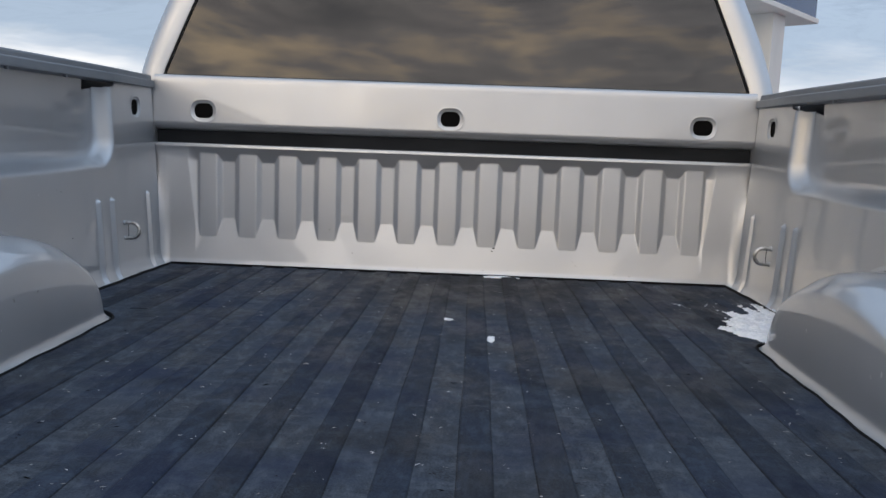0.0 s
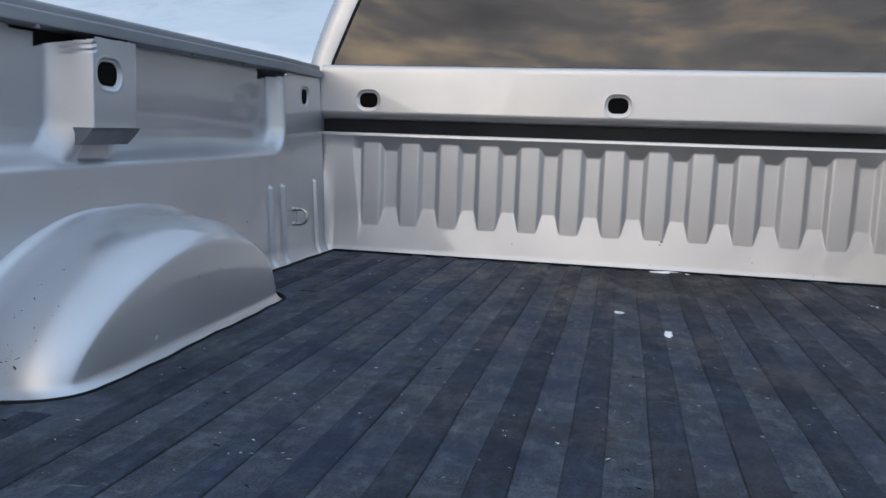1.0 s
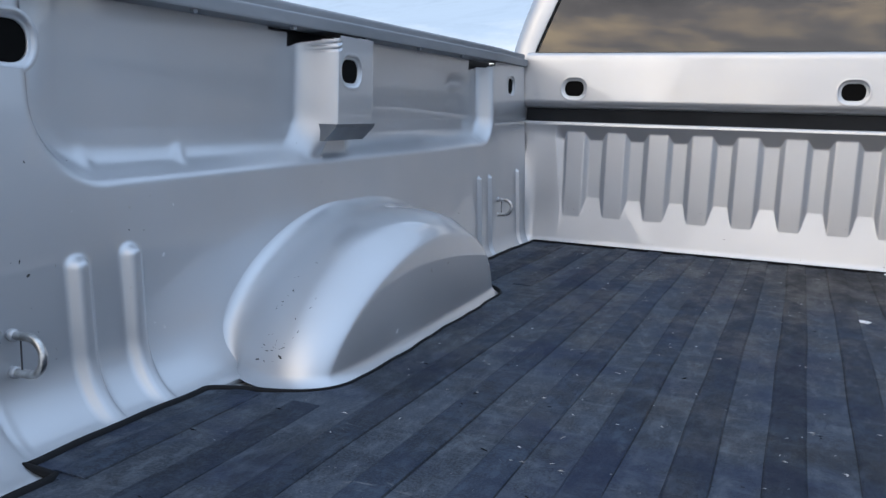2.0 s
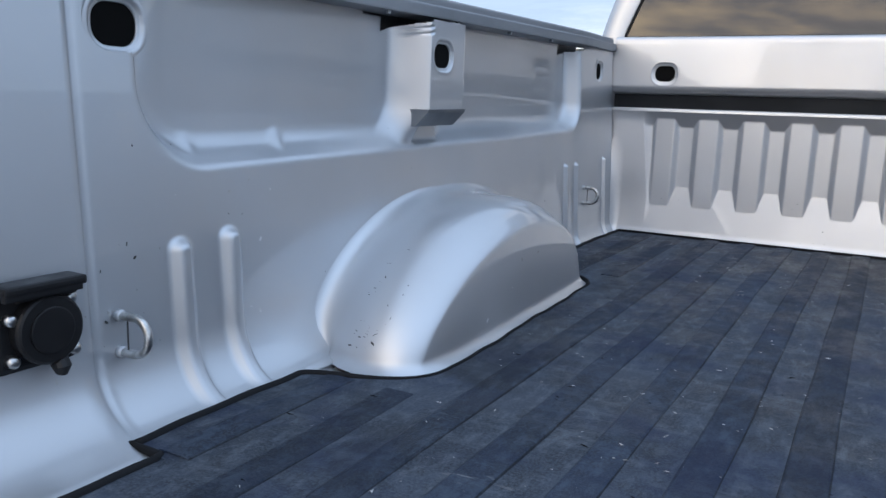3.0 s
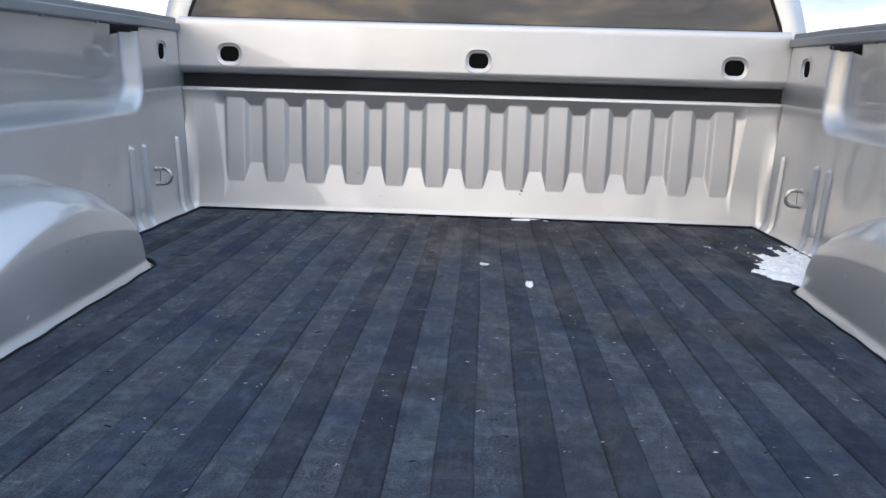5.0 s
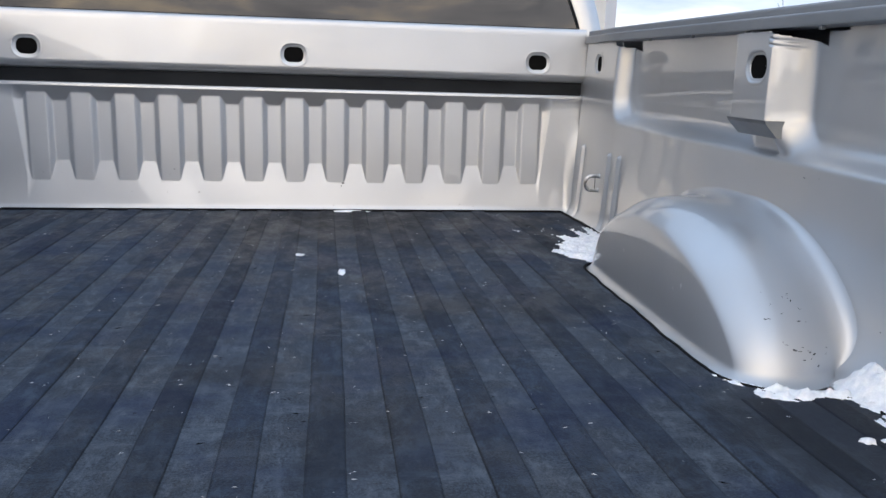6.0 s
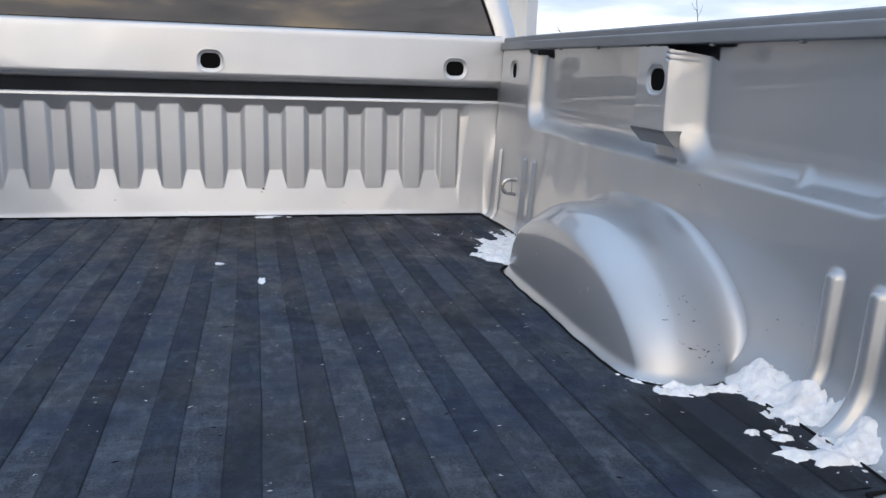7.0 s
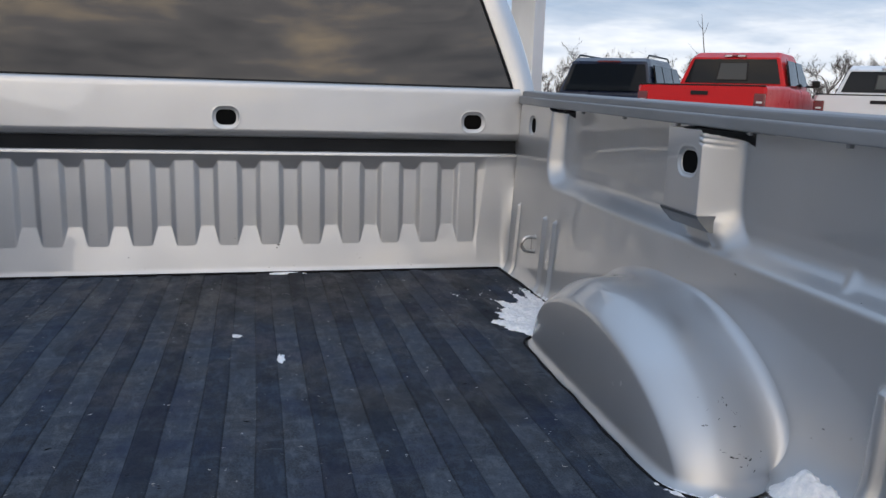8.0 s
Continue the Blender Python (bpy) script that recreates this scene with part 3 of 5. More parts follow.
def build_side(sgn):
    ys = np.concatenate([np.linspace(BED_END, -0.002, 520)] + [np.linspace(c - 0.042, c + 0.042, 70) for c in (-0.113, -1.016, -1.620)])
    ys = np.unique(ys.round(4))
    zs = np.unique(np.concatenate([np.linspace(-0.012, 0.493, 192), np.linspace(0.372, 0.468, 80)]).round(4))
    Y, Z = np.meshgrid(ys, zs, indexing="ij")
    D, zl = side_depth(Y, Z)
    # low vertical beads
    for yb, w, ztop, zbot, h in ((-1.558, 0.0165, 0.182, 0.0, 0.013), (-1.482, 0.0165, 0.186, 0.0, 0.013), (-0.362, 0.010, 0.205, 0.03, 0.009), (-0.290, 0.010, 0.205, 0.03, 0.009), (-0.077, 0.009, 0.210, 0.05, 0.009)):
        s = -rrect(Y, Z, yb, (ztop + zbot) / 2 - 0.05, w, (ztop - zbot) / 2 + 0.05, w * 0.9)
        D = D - h * sstep(0.0, w * 0.65, s)
    # middle post: face stands proud, its tail side sweeps back into the recess
    flare = 0.085 * sstep(0.375, 0.265, zl) ** 1.8
    t = np.clip((Y + 1.092 + flare) / (0.036 + flare), 0, 1)
    blendw = np.clip(smin(1.08 * t ** 1.7, np.ones_like(t), 0.42), 0, 1)
    post = blendw * sstep(-0.928, -0.942, Y)
    face = 0.789
    full = sstep(0.328, 0.342, zl)
    main = D + (face - D) * post * full
    # its tail side runs on down to the ledge, with a plain box under the bracket
    column = face + 0.80 * np.maximum(0.338 - zl, 0)
    aft_w = blendw * sstep(-1.036, -1.062, Y) * sstep(0.262, 0.302, zl)
    D = np.minimum(main, D + np.minimum(column - D, 0) * aft_w)
    s = -rrect(Y, zl, -1.005, 0.310, 0.050, 0.030, 0.005)
    D = D + np.minimum(0.838 - D, 0) * sstep(-0.004, 0.006, s) * (1 - full)
    # a slanting web beside that box
    web = sstep(-0.905, -0.955, Y) * sstep(0.286, 0.296, zl) * (1 - full)
    D = D + np.minimum(0.842 + 0.25 * (Y + 0.955) - D, 0) * web * 0.85 * (Y > -0.96)
    # grooves across the head of the post, dimple in the recess, tail seam
    for z0 in (0.462, 0.471):
        D = D + 0.003 * np.exp(-((zl - z0 - 0.22 * (Y + 1.07)) / 0.0022) ** 2) * sstep(-1.080, -1.070, Y) * sstep(-1.044, -1.052, Y)
    s = -rrect(Y, zl, -0.42, 0.405, 0.040, 0.024, 0.016)
    D = D + 0.0016 * sstep(-0.018, 0.020, s)
    D = D - 0.006 * sstep(-1.672, -1.684, Y) * sstep(0.03, 0.08, Z)
    D = D + 0.004 * np.exp(-((Y + 1.674) / 0.004) ** 2)
    P = np.stack([sgn * D, Y, Z], -1)
    c = 0.25 * (P[:-1, :-1] + P[1:, :-1] + P[1:, 1:] + P[:-1, 1:])
    cy, cz = c[..., 1], c[..., 2]
    czl = cz - RAIL_SLOPE * cy
    keep = np.ones(cy.shape, bool)
    holes = ((-0.113, 0.433, 0.0210, 0.020, 0.015), (-1.016, 0.413, 0.0260, 0.0190, 0.0165), (-1.620, 0.405, 0.027, 0.0215, 0.0185))
    for hy, hz, hu, hv, r in holes:
        keep &= rrect(cy, cz, hy, hz, hu + 0.0060, hv + 0.0060, r + 0.0055) > 0
    keep &= ~((czl > 0.4865) & (cy > -1.16) & (cy < -0.90))
    # open throats beside the heads of the posts
    keep &= ~((cy < -1.052) & (cy > -1.114) & (czl > 0.484 + 0.33 * (cy + 1.052)))
    keep &= ~((cy < -0.235) & (cy > -0.335) & (czl > 0.483 + 0.16 * (cy + 0.235)))
    wall = hang(grid_mesh("bed_side", P, keep, SILVER, None, "pressed silver steel bed side", sgn > 0), truck)
    for hy, hz, hu, hv, r in holes:
        i, j = np.abs(ys - hy - 0.0).argmin(), np.abs(zs - hz).argmin()
        x = sgn * float(np.min(D[max(i - 3, 0):i + 4, j - 3:j + 4]))
        ax = Matrix(((0, 0, -sgn), (-sgn, 0, 0), (0, 1, 0))).to_4x4()
        pocket_hole(wall, Matrix.Translation((x, hy, hz)) @ ax, hu, hv, r, 0.0080, 0.55)
    rnd = random.Random(31 + sgn)
    bm = bmesh.new()
    for _ in range(34):
        i, j = rnd.randrange(8, 540), rnd.randrange(14, 118)
        p0, e1, e2 = Vector(P[i, j]), Vector(P[i + 1, j] - P[i, j]), Vector(P[i, j + 1] - P[i, j])
        nr = e1.cross(e2).normalized()
        chip(bm, p0, nr if nr.x * sgn < 0 else -nr, e1 + e2 * rnd.gauss(0, 0.8), rnd.choice((0.0008, 0.0011, 0.0016, 0.0026)), rnd)
    mk = hang(part("paint_chips", bm, SCUFF, None, "small dark chips in the paint"), wall)
    mk.matrix_parent_inverse = Matrix()
    mk["kind"] = "stuff"
    bm = bmesh.new()
    for _ in range(26):
        hy, hz = rnd.choice((rnd.uniform(-1.85, -1.38), rnd.uniform(-1.60, -0.10))), rnd.uniform(0.06, 0.24)
        i, j = np.abs(ys - hy).argmin(), np.abs(zs - hz).argmin()
        p0, e1, e2 = Vector(P[i, j]), Vector(P[i + 1, j] - P[i, j]), Vector(P[i, j + 1] - P[i, j])
        nr = e1.cross(e2).normalized()
        chip(bm, p0, nr if nr.x * sgn < 0 else -nr, e2 + e1 * rnd.gauss(0, 0.6), rnd.choice((0.0009, 0.0013, 0.0020, 0.0034)), rnd)
    mk = hang(part("pale_nicks", bm, GRIT, None, "pale nicks and scratches"), wall)
    mk.matrix_parent_inverse = Matrix()
    mk["kind"] = "stuff"
    bm = bmesh.new()
    prof = [(0.000, 0.346), (0.002, 0.3405), (0.024, 0.318), (0.048, 0.318), (0.048, 0.346)]
    ends = [[bm.verts.new((sgn * (0.7882 + u), y, v + RAIL_SLOPE * y)) for u, v in prof] for y in (-1.070, -0.944)]
    for k in range(5):
        bm.faces.new((ends[0][k], ends[0][(k + 1) % 5], ends[1][(k + 1) % 5], ends[1][k]))
    bm.faces.new(ends[0][::-1]); bm.faces.new(ends[1])
    bmesh.ops.recalc_face_normals(bm, faces=bm.faces)
    hang(part("post_bracket", bm, BRACKET, None, "underside of the post, its shade put into a dark grey"), wall).matrix_parent_inverse = Matrix()
    return wall


def build_arch(sgn):
    """Wheel arch: one outline set further and further into the bed, rolled over into a flat inner panel."""
    yc, n = -0.985, 150
    out = []
    for k in range(n + 1):
        a = math.pi * (k / n - 0.92 * math.sin(2 * math.pi * k / n) / (2 * math.pi))
        ca, sa = -math.cos(a), max(0.0, math.sin(a))
        p = 1.10 if ca < 0 else 0.88
        out.append((math.copysign(abs(ca) ** p, ca) * (0.405 if ca < 0 else 0.350), sa ** p * 0.192))
    out = np.array(out)
    ker = np.hanning(19)[1:-1]
    ker /= ker.sum()
    wide = np.concatenate([2 * out[:1] - out[8:0:-1], out, 2 * out[-1:] - out[-2:-10:-1]])
    out = np.stack([np.convolve(wide[:, c], ker, "valid") for c in (0, 1)], -1)
    tan = np.gradient(out, axis=0)
    nrm = np.stack([-tan[:, 1], tan[:, 0]], -1)
    nrm /= np.linalg.norm(nrm, axis=1)[:, None]
    # (distance from the middle, inset along the outline's normal): fillet on the wall, flat band, rolled shoulder
    rings = [(0.833, -0.066)]
    for k in range(9):
        a = radians(88 - 88 * k / 8)
        rings.append((0.770 + 0.041 * math.sin(a), -0.041 * (1 - math.cos(a)) * 1.1))
    rings += [(0.762, 0.0), (0.755, 0.0), (0.748, 0.0)]
    for k in range(1, 15):
        a = radians(88 * k / 14)
        rings.append((0.742 - 0.111 * math.sin(a) ** 1.25, 0.054 * (1 - math.cos(a) ** 1.42)))
    R = []
    for x, d in rings:
        steep = np.abs(nrm[:, 0]) ** 0.8
        grow = (0.28 + 0.72 * steep) if d < 0 else (0.72 + 0.28 * steep)
        q = out - nrm * d * grow[:, None]
        f = 1 - 0.197 * max(0.0, (x - 0.650) / 0.175) ** 1.4
        q[:, 0] = np.where(q[:, 0] < 0, q[:, 0] * f, q[:, 0])
        R.append(np.stack([np.full(n + 1, x), q[:, 0], np.maximum(q[:, 1], 0)], -1))
    last = R[-1]
    for f in (0.95, 0.88, 0.79, 0.68, 0.56, 0.44, 0.34, 0.26, 0.19, 0.13, 0.08, 0.04, 0.0):
        q = last.copy()
        q[:, 2] *= f
        q[:, 0] -= 0.013 * (1 - np.exp(-(last[:, 2] - q[:, 2]) / 0.080))
        R.append(q)
    P = np.array(R)
    # the fillet runs out on the wall, and follows its rolled foot
    wall_at, _ = side_depth(P[..., 1] + yc, P[..., 2])
    reach = (np.maximum(wall_at, 0.774) - 0.770 + 0.0006) / 0.041
    P[..., 0] = np.where((P[..., 0] > 0.770) & (P[..., 0] < 0.8115), 0.770 + (P[..., 0] - 0.770) * reach, P[..., 0])
    # everything runs out into a narrow flange on the floor
    low = np.clip((0.016 - P[..., 2]) / 0.018, 0, 1) ** 2.0
    inner = sstep(0.715, 0.645, P[..., 0])
    P[..., 0] -= 0.013 * low * inner * sstep(-0.435, -0.30, P[..., 1])
    P[..., 0] += 0.022 * np.clip((P[..., 1] + 0.30) / 0.60, 0, 1) * sstep(0.72, 0.65, P[..., 0])
    P[..., 1] -= 0.018 * low * sstep(-0.20, -0.36, P[..., 1])
    P[..., 1] += 0.010 * low * sstep(0.20, 0.32, P[..., 1])
    P[..., 1] += yc
    P[..., 2] -= 0.006
    P[..., 0] *= sgn
    arch = hang(grid_mesh("wheel_arch", P, np.ones((P.shape[0] - 1, n), bool), SILVER, None, "silver wheel arch with scuffed sloping end", sgn < 0), truck)
    # scrapes through the paint on the sloping end
    rnd = random.Random(70 + sgn)
    bm = bmesh.new()
    wheres = [(rnd.gauss(0.715, 0.016), rnd.gauss(0.034, 0.006)) for _ in range(13)]
    wheres += [(rnd.uniform(0.675, 0.75), rnd.uniform(0.045, 0.14)) for _ in range(11)]
    wheres += [(0.724 + 0.0015 * q, 0.100 - 0.0035 * q) for q in range(7)]
    xr = np.array([r[0] for r in rings])
    for q, (wx, wz) in enumerate(wheres):
        i0 = int(np.abs(xr - wx).argmin())
        half = P[i0, :n // 2, 2]
        k0 = int(np.abs(half - wz).argmin())
        c = Vector(P[i0, k0])
        e1, e2 = Vector(P[i0 + 1, k0] - P[i0, k0]).normalized(), Vector(P[i0, k0 + 1] - P[i0, k0]).normalized()
        c = c + e1 * rnd.uniform(-0.004, 0.004) + e2 * rnd.uniform(-0.004, 0.004)
        nr = e1.cross(e2).normalized()
        nr = nr if nr.y < 0 else -nr
        u = (e1 + e2 * rnd.gauss(0, 0.45)).normalized() if q < 13 else (e1 * rnd.gauss(0, 1) + e2 * rnd.gauss(0.6, 0.6)).normalized()
        v = nr.cross(u)
        size = rnd.choice((0.0012, 0.0016, 0.0022, 0.0028, 0.0042 if q < 13 else 0.0026))
        flat = rnd.uniform(0.12, 0.42)
        pts = [c + nr * 0.0007 + u * size * rnd.uniform(0.7, 1.2) * math.cos(g) + v * size * flat * math.sin(g) for g in (0.2, 1.3, 2.6, 3.6, 4.4, 5.6)]
        bm.faces.new([bm.verts.new(p) for p in pts])
    pale = bmesh.new()
    for _ in range(14):
        i, k = rnd.randrange(len(rings) + 1, len(rings) + 8), rnd.randrange(n // 3, n - 25)
        e1, e2 = Vector(P[i + 1, k] - P[i, k]), Vector(P[i, k + 1] - P[i, k])
        nr = e1.cross(e2).normalized()
        chip(pale, Vector(P[i, k]), nr if nr.x * sgn < 0 else -nr, e1.normalized() + e2.normalized() * rnd.gauss(0, 1), rnd.choice((0.0012, 0.002, 0.0045)), rnd)
    mk = hang(part("pale_scratches", pale, GRIT, None, "pale scratches"), arch)
    mk.matrix_parent_inverse = Matrix()
    mk["kind"] = "stuff"
    mk = hang(part("scuff_marks", bm, SCUFF, None, "dark scrapes in the paint"), arch)
    mk.matrix_parent_inverse = Matrix()
    mk["kind"] = "stuff"
    return arch


def rail_shift(y):
    """The inner lip stands back a little, more so where it meets the headboard."""
    return 0.008 + 0.020 * float(sstep(-0.30, -0.02, y))


def build_rails():
    prof = [(0.806, 0.4855), (0.7985, 0.4855), (0.7970, 0.4860), (0.7965, 0.4880), (0.7965, 0.4900), (0.7970, 0.5020), (0.7975, 0.5040), (0.7990, 0.5055), (0.8030, 0.5063), (0.8062, 0.5066), (0.8068, 0.5028), (0.8098, 0.5028), (0.8106, 0.5150), (0.8112, 0.5178), (0.8135, 0.5200), (0.8160, 0.5210), (0.8400, 0.5222), (0.872, 0.5222), (0.915, 0.520), (0.932, 0.515), (0.940, 0.505), (0.943, 0.47)]
    for sgn in (-1, 1):
        path = [(lambda u, v, y=y: (sgn * (u + rail_shift(y) * max(0.0, 1 - (u - 0.80) / 0.09)), y, v + 0.006 + RAIL_SLOPE * y)) for y in np.linspace(BED_END, -0.004, 48)]
        rail = hang(extrude_profile("bed_rail_cap", prof, path, RAIL, None, "dull grey rail cap", False), truck)
        under = [(0.804, 0.492), (0.862, 0.492), (0.885, 0.495)]
        path = [(lambda u, v, y=y: (sgn * (u + rail_shift(y) * max(0.0, 1 - (u - 0.80) / 0.09)), y, v + RAIL_SLOPE * y)) for y in np.linspace(BED_END, -0.004, 48)]
        hang(extrude_profile("rail_underside", under, path, RAIL, None), rail).matrix_parent_inverse = Matrix()
        for y in np.arange(-1.80, -0.40, 0.215):
            bm = bmesh.new()
            box(bm, 0.809, 0.816, y - 0.004, y + 0.004, 0.486 + RAIL_SLOPE * y, 0.4935 + RAIL_SLOPE * y, 0.0015)
            bmesh.ops.scale(bm, vec=(sgn, 1, 1), verts=bm.verts)
            if sgn < 0:
                bmesh.ops.reverse_faces(bm, faces=bm.faces)
            hang(part("clip", bm, RAIL), rail).matrix_parent_inverse = Matrix()


def build_bed_shell():
    bm = bmesh.new()
    box(bm, -0.86, 0.86, BED_END, 0.05, -0.05, -0.012)
    hang(part("bed_floor", bm, SILVER), truck)
    # outer skins, closing the cavity behind the inner sides
    for sgn in (-1, 1):
        prof = [(0.945, 0.50), (0.975, 0.46), (0.985, 0.30), (1.0, 0.10), (1.0, -0.02), (0.985, -0.12), (0.97, -0.38)]
        path = [(lambda u, v, y=y: (sgn * u, y, v + RAIL_SLOPE * y)) for y in (BED_END, 0.03)]
        hang(extrude_profile("bed_outer_panel", prof, path, SILVER, None), truck)
        x0, x1 = sorted((sgn * 0.83, sgn * 0.985))
        for y0, y1, z1 in ((BED_END - 0.012, BED_END - 0.001, 0.47), (0.002, 0.03, 0.50)):
            bm = bmesh.new()
            box(bm, x0, x1, y0, y1, -0.3, z1)
            hang(part("bed_end_plate", bm, SILVER), truck)


def build_ring(sgn, y, z, x, r=0.0195, bar=0.0046):
    bm = bmesh.new()
    pts = [(-0.012, r), (0.0, r)]
    for k in range(13):
        a = math.pi * k / 12
        pts.append((0.018 + math.sin(a) * r * 0.95, math.cos(a) * r))
    pts += [(0.0, -r), (-0.012, -r)]
    tube(bm, [(sgn * (x - u), y + 0.10 * u, z + v) for u, v in pts], bar, 12)
    ring = hang(part("tie_down_ring", bm, ZINC, None, "bare steel tie-down loop", True), truck)
    for v in (r, -r):
        bm = bmesh.new()
        tube(bm, [(sgn * (x + 0.004), y, z + v), (sgn * (x - 0.002), y, z + v), (sgn * (x - 0.003), y, z + v)], [bar + 0.002, bar + 0.002, bar + 0.0005], 12)
        hang(part("weld_collar", bm, SILVER, None, "", True), ring).matrix_parent_inverse = Matrix()
    bm = bmesh.new()
    tube(bm, [(sgn * (x - 0.010), y, z - r), (sgn * (x - 0.010), y, z + r)], 0.0009, 8)
    hang(part("cross_pin", bm, SCUFF, None, "thin dark pin across the loop"), ring).matrix_parent_inverse = Matrix()


def build_connector():
    """Black trailer socket with a flip lid, screwed to the bed wall at the tail."""
    x, y, z = -0.806, -1.740, 0.124
    bm = bmesh.new()
    box(bm, x - 0.004, x + 0.010, y - 0.046, y + 0.033, z - 0.037, z + 0.040, 0.006)
    base = hang(part("trailer_socket", bm, BLACK, None, "black round trailer socket with hinged lid"), truck)

    def sub(name, bm, material, label="", smooth=False):
        hang(part(name, bm, material, None, label, smooth), base).matrix_parent_inverse = Matrix()
    bm = bmesh.new()
    tube(bm, [(x + 0.008, y, z), (x + 0.020, y, z), (x + 0.0225, y, z), (x + 0.024, y, z)], [0.0330, 0.0330, 0.0320, 0.030], 40)
    sub("socket_lid", bm, BLACK)
    bm = bmesh.new()
    tube(bm, [(x + 0.023, y, z), (x + 0.0255, y, z), (x + 0.026, y, z)], [0.022, 0.022, 0.0205], 32)
    sub("lid_boss", bm, BLACK)
    bm = bmesh.new()
    tube(bm, [(x + 0.016, y - 0.028, z + 0.034), (x + 0.016, y + 0.028, z + 0.034)], 0.0060, 12)
    sub("hinge_pin", bm, BLACK)
    bm = bmesh.new()
    box(bm, x + 0.002, x + 0.030, y - 0.046, y + 0.034, z + 0.038, z + 0.047, 0.003)
    box(bm, x + 0.022, x + 0.029, y - 0.046, y + 0.030, z + 0.033, z + 0.044, 0.002)
    sub("hinge_cover", bm, BLACK)
    bm = bmesh.new()
    tube(bm, [(x + 0.014, y + 0.010, z - 0.031), (x + 0.020, y + 0.010, z - 0.039), (x + 0.018, y + 0.010, z - 0.044)], [0.0085, 0.0085, 0.006], 12)
    sub("lid_tab", bm, BLACK)
    for dy, dz in ((-0.033, 0.014), (-0.033, -0.024), (0.026, 0.024), (0.028, -0.026)):
        bm = bmesh.new()
        tube(bm, [(x + 0.008, y + dy, z + dz), (x + 0.0165, y + dy, z + dz), (x + 0.0185, y + dy, z + dz)], [0.0062, 0.0058, 0.0036], 14)
        sub("screw", bm, ZINC, "bright screw head", True)


def build_cab():
    """Rear of the cab with its privacy window; the roof and front are closed plainly."""
    def width(z):                        # half width of the cab at height z
        t = max(0.0, (z - 0.50) / 0.47)
        return 0.918 - 0.012 * t - 0.155 * t ** 1.5

    def back(z):                         # rear face leans forward a little with height
        return 0.058 + 0.20 * max(0.0, z - 0.50)
    # glass outline, following the pillars
    zs = np.linspace(0.537, 0.90, 14)
    def gw(z):
        return 0.822 - 0.34 * (z - 0.537) - 0.10 * (z - 0.537) ** 2
    left = [(-gw(z), z) for z in zs]
    top = [(x, 0.90 + 0.02 * (1 - (x / gw(0.9)) ** 2)) for x in np.linspace(-gw(0.9), gw(0.9), 24)[1:-1]]
    right = [(gw(z), z) for z in zs[::-1]]
    bottom = [(x, 0.537) for x in np.linspace(gw(0.537), -gw(0.537), 30)[1:-1]]
    loop = left + top + right + bottom
    n = len(loop)

    def ring(grow, dy):
        cz = 0.70
        o = []
        for x, z in loop:
            sx = 1 + grow / 0.80
            zz = cz + (z - cz) * (1 + grow / 0.19)
            o.append((x * sx, back(zz) + dy, zz))
        return o
    # seal and body around the glass
    a, b, c = ring(0.0, -0.001), ring(0.006, -0.002), ring(0.0075, 0.004)
    faces = [(i, (i + 1) % n, n + (i + 1) % n, n + i) for i in range(n)]
    faces += [(n + i, n + (i + 1) % n, 2 * n + (i + 1) % n, 2 * n + i) for i in range(n)]
    win = hang(mesh_from("rear_window", [(x, y + 0.004, z) for x, y, z in a], [tuple(range(n))[::-1]], GLASS, None, "dark privacy glass rear window", False), truck)
    hang(mesh_from("window_seal", a + b + c, faces, SEAL, None, "", False), win).matrix_parent_inverse = Matrix()
    # body back: from the seal out to the corner, then rounded round to the flank
    stations = np.linspace(0.30, 0.90, 25)
    for sgn in (-1, 1):
        P = []
        for z in stations:
            w0 = gw(max(z, 0.537)) * (1 + 0.0075 / 0.80) + 0.001
            w1 = width(z)
            y0 = back(z) + 0.003
            row = [(w0, y0), (w0 + (w1 - w0) * 0.25, y0 - 0.010), (w0 + (w1 - w0) * 0.55, y0 - 0.008)]
            row += [(w0 + (w1 - w0) * 0.80, y0 + 0.010), (w0 + (w1 - w0) * 0.95, y0 + 0.045), (w1, y0 + 0.10), (w1 + 0.01, y0 + 0.3), (w1 + 0.02, y0 + 0.9), (w1, y0 + 1.6)]
            P.append([(sgn * x, y, z) for x, y in row])
        P = np.array(P)
        hang(grid_mesh("cab_corner_pillar", P, np.ones((len(P) - 1, P.shape[1] - 1), bool), SILVER, None, "", sgn < 0), truck)
    P = np.array([[(x, back(z) + 0.003, z) for x in np.linspace(-0.84, 0.84, 9)] for z in (0.30, 0.45, 0.528)])
    hang(grid_mesh("cab_back_panel", P, np.ones((2, 8), bool), SILVER, None, "", False), truck)
    # roof, closed towards the front
    P = []
    for x in np.linspace(-1, 1, 17):
        col = []
        for y, z in ((0.14, 0.895), (0.145, 0.925), (0.18, 0.965), (0.30, 0.99), (0.9, 1.0), (1.5, 0.98), (1.75, 0.93)):
            hw = 0.80 - 0.02 * (z > 0.95)
            col.append((x * hw, y, z - 0.035 * abs(x) ** 4))
        P.append(col)
    P = np.array(P)
    hang(grid_mesh("cab_roof", P, np.ones((16, 6), bool), SILVER, None, "", False), truck)
    bm = bmesh.new()
    box(bm, -0.96, 0.96, 0.30, 3.3, -0.42, 0.32, 0.06, 3)
    hang(part("cab_body", bm, SILVER), truck)
    bm = bmesh.new()
    box(bm, -0.78, 0.78, 1.70, 1.74, 0.32, 0.93)
    hang(part("windscreen", bm, CARGLASS), truck)


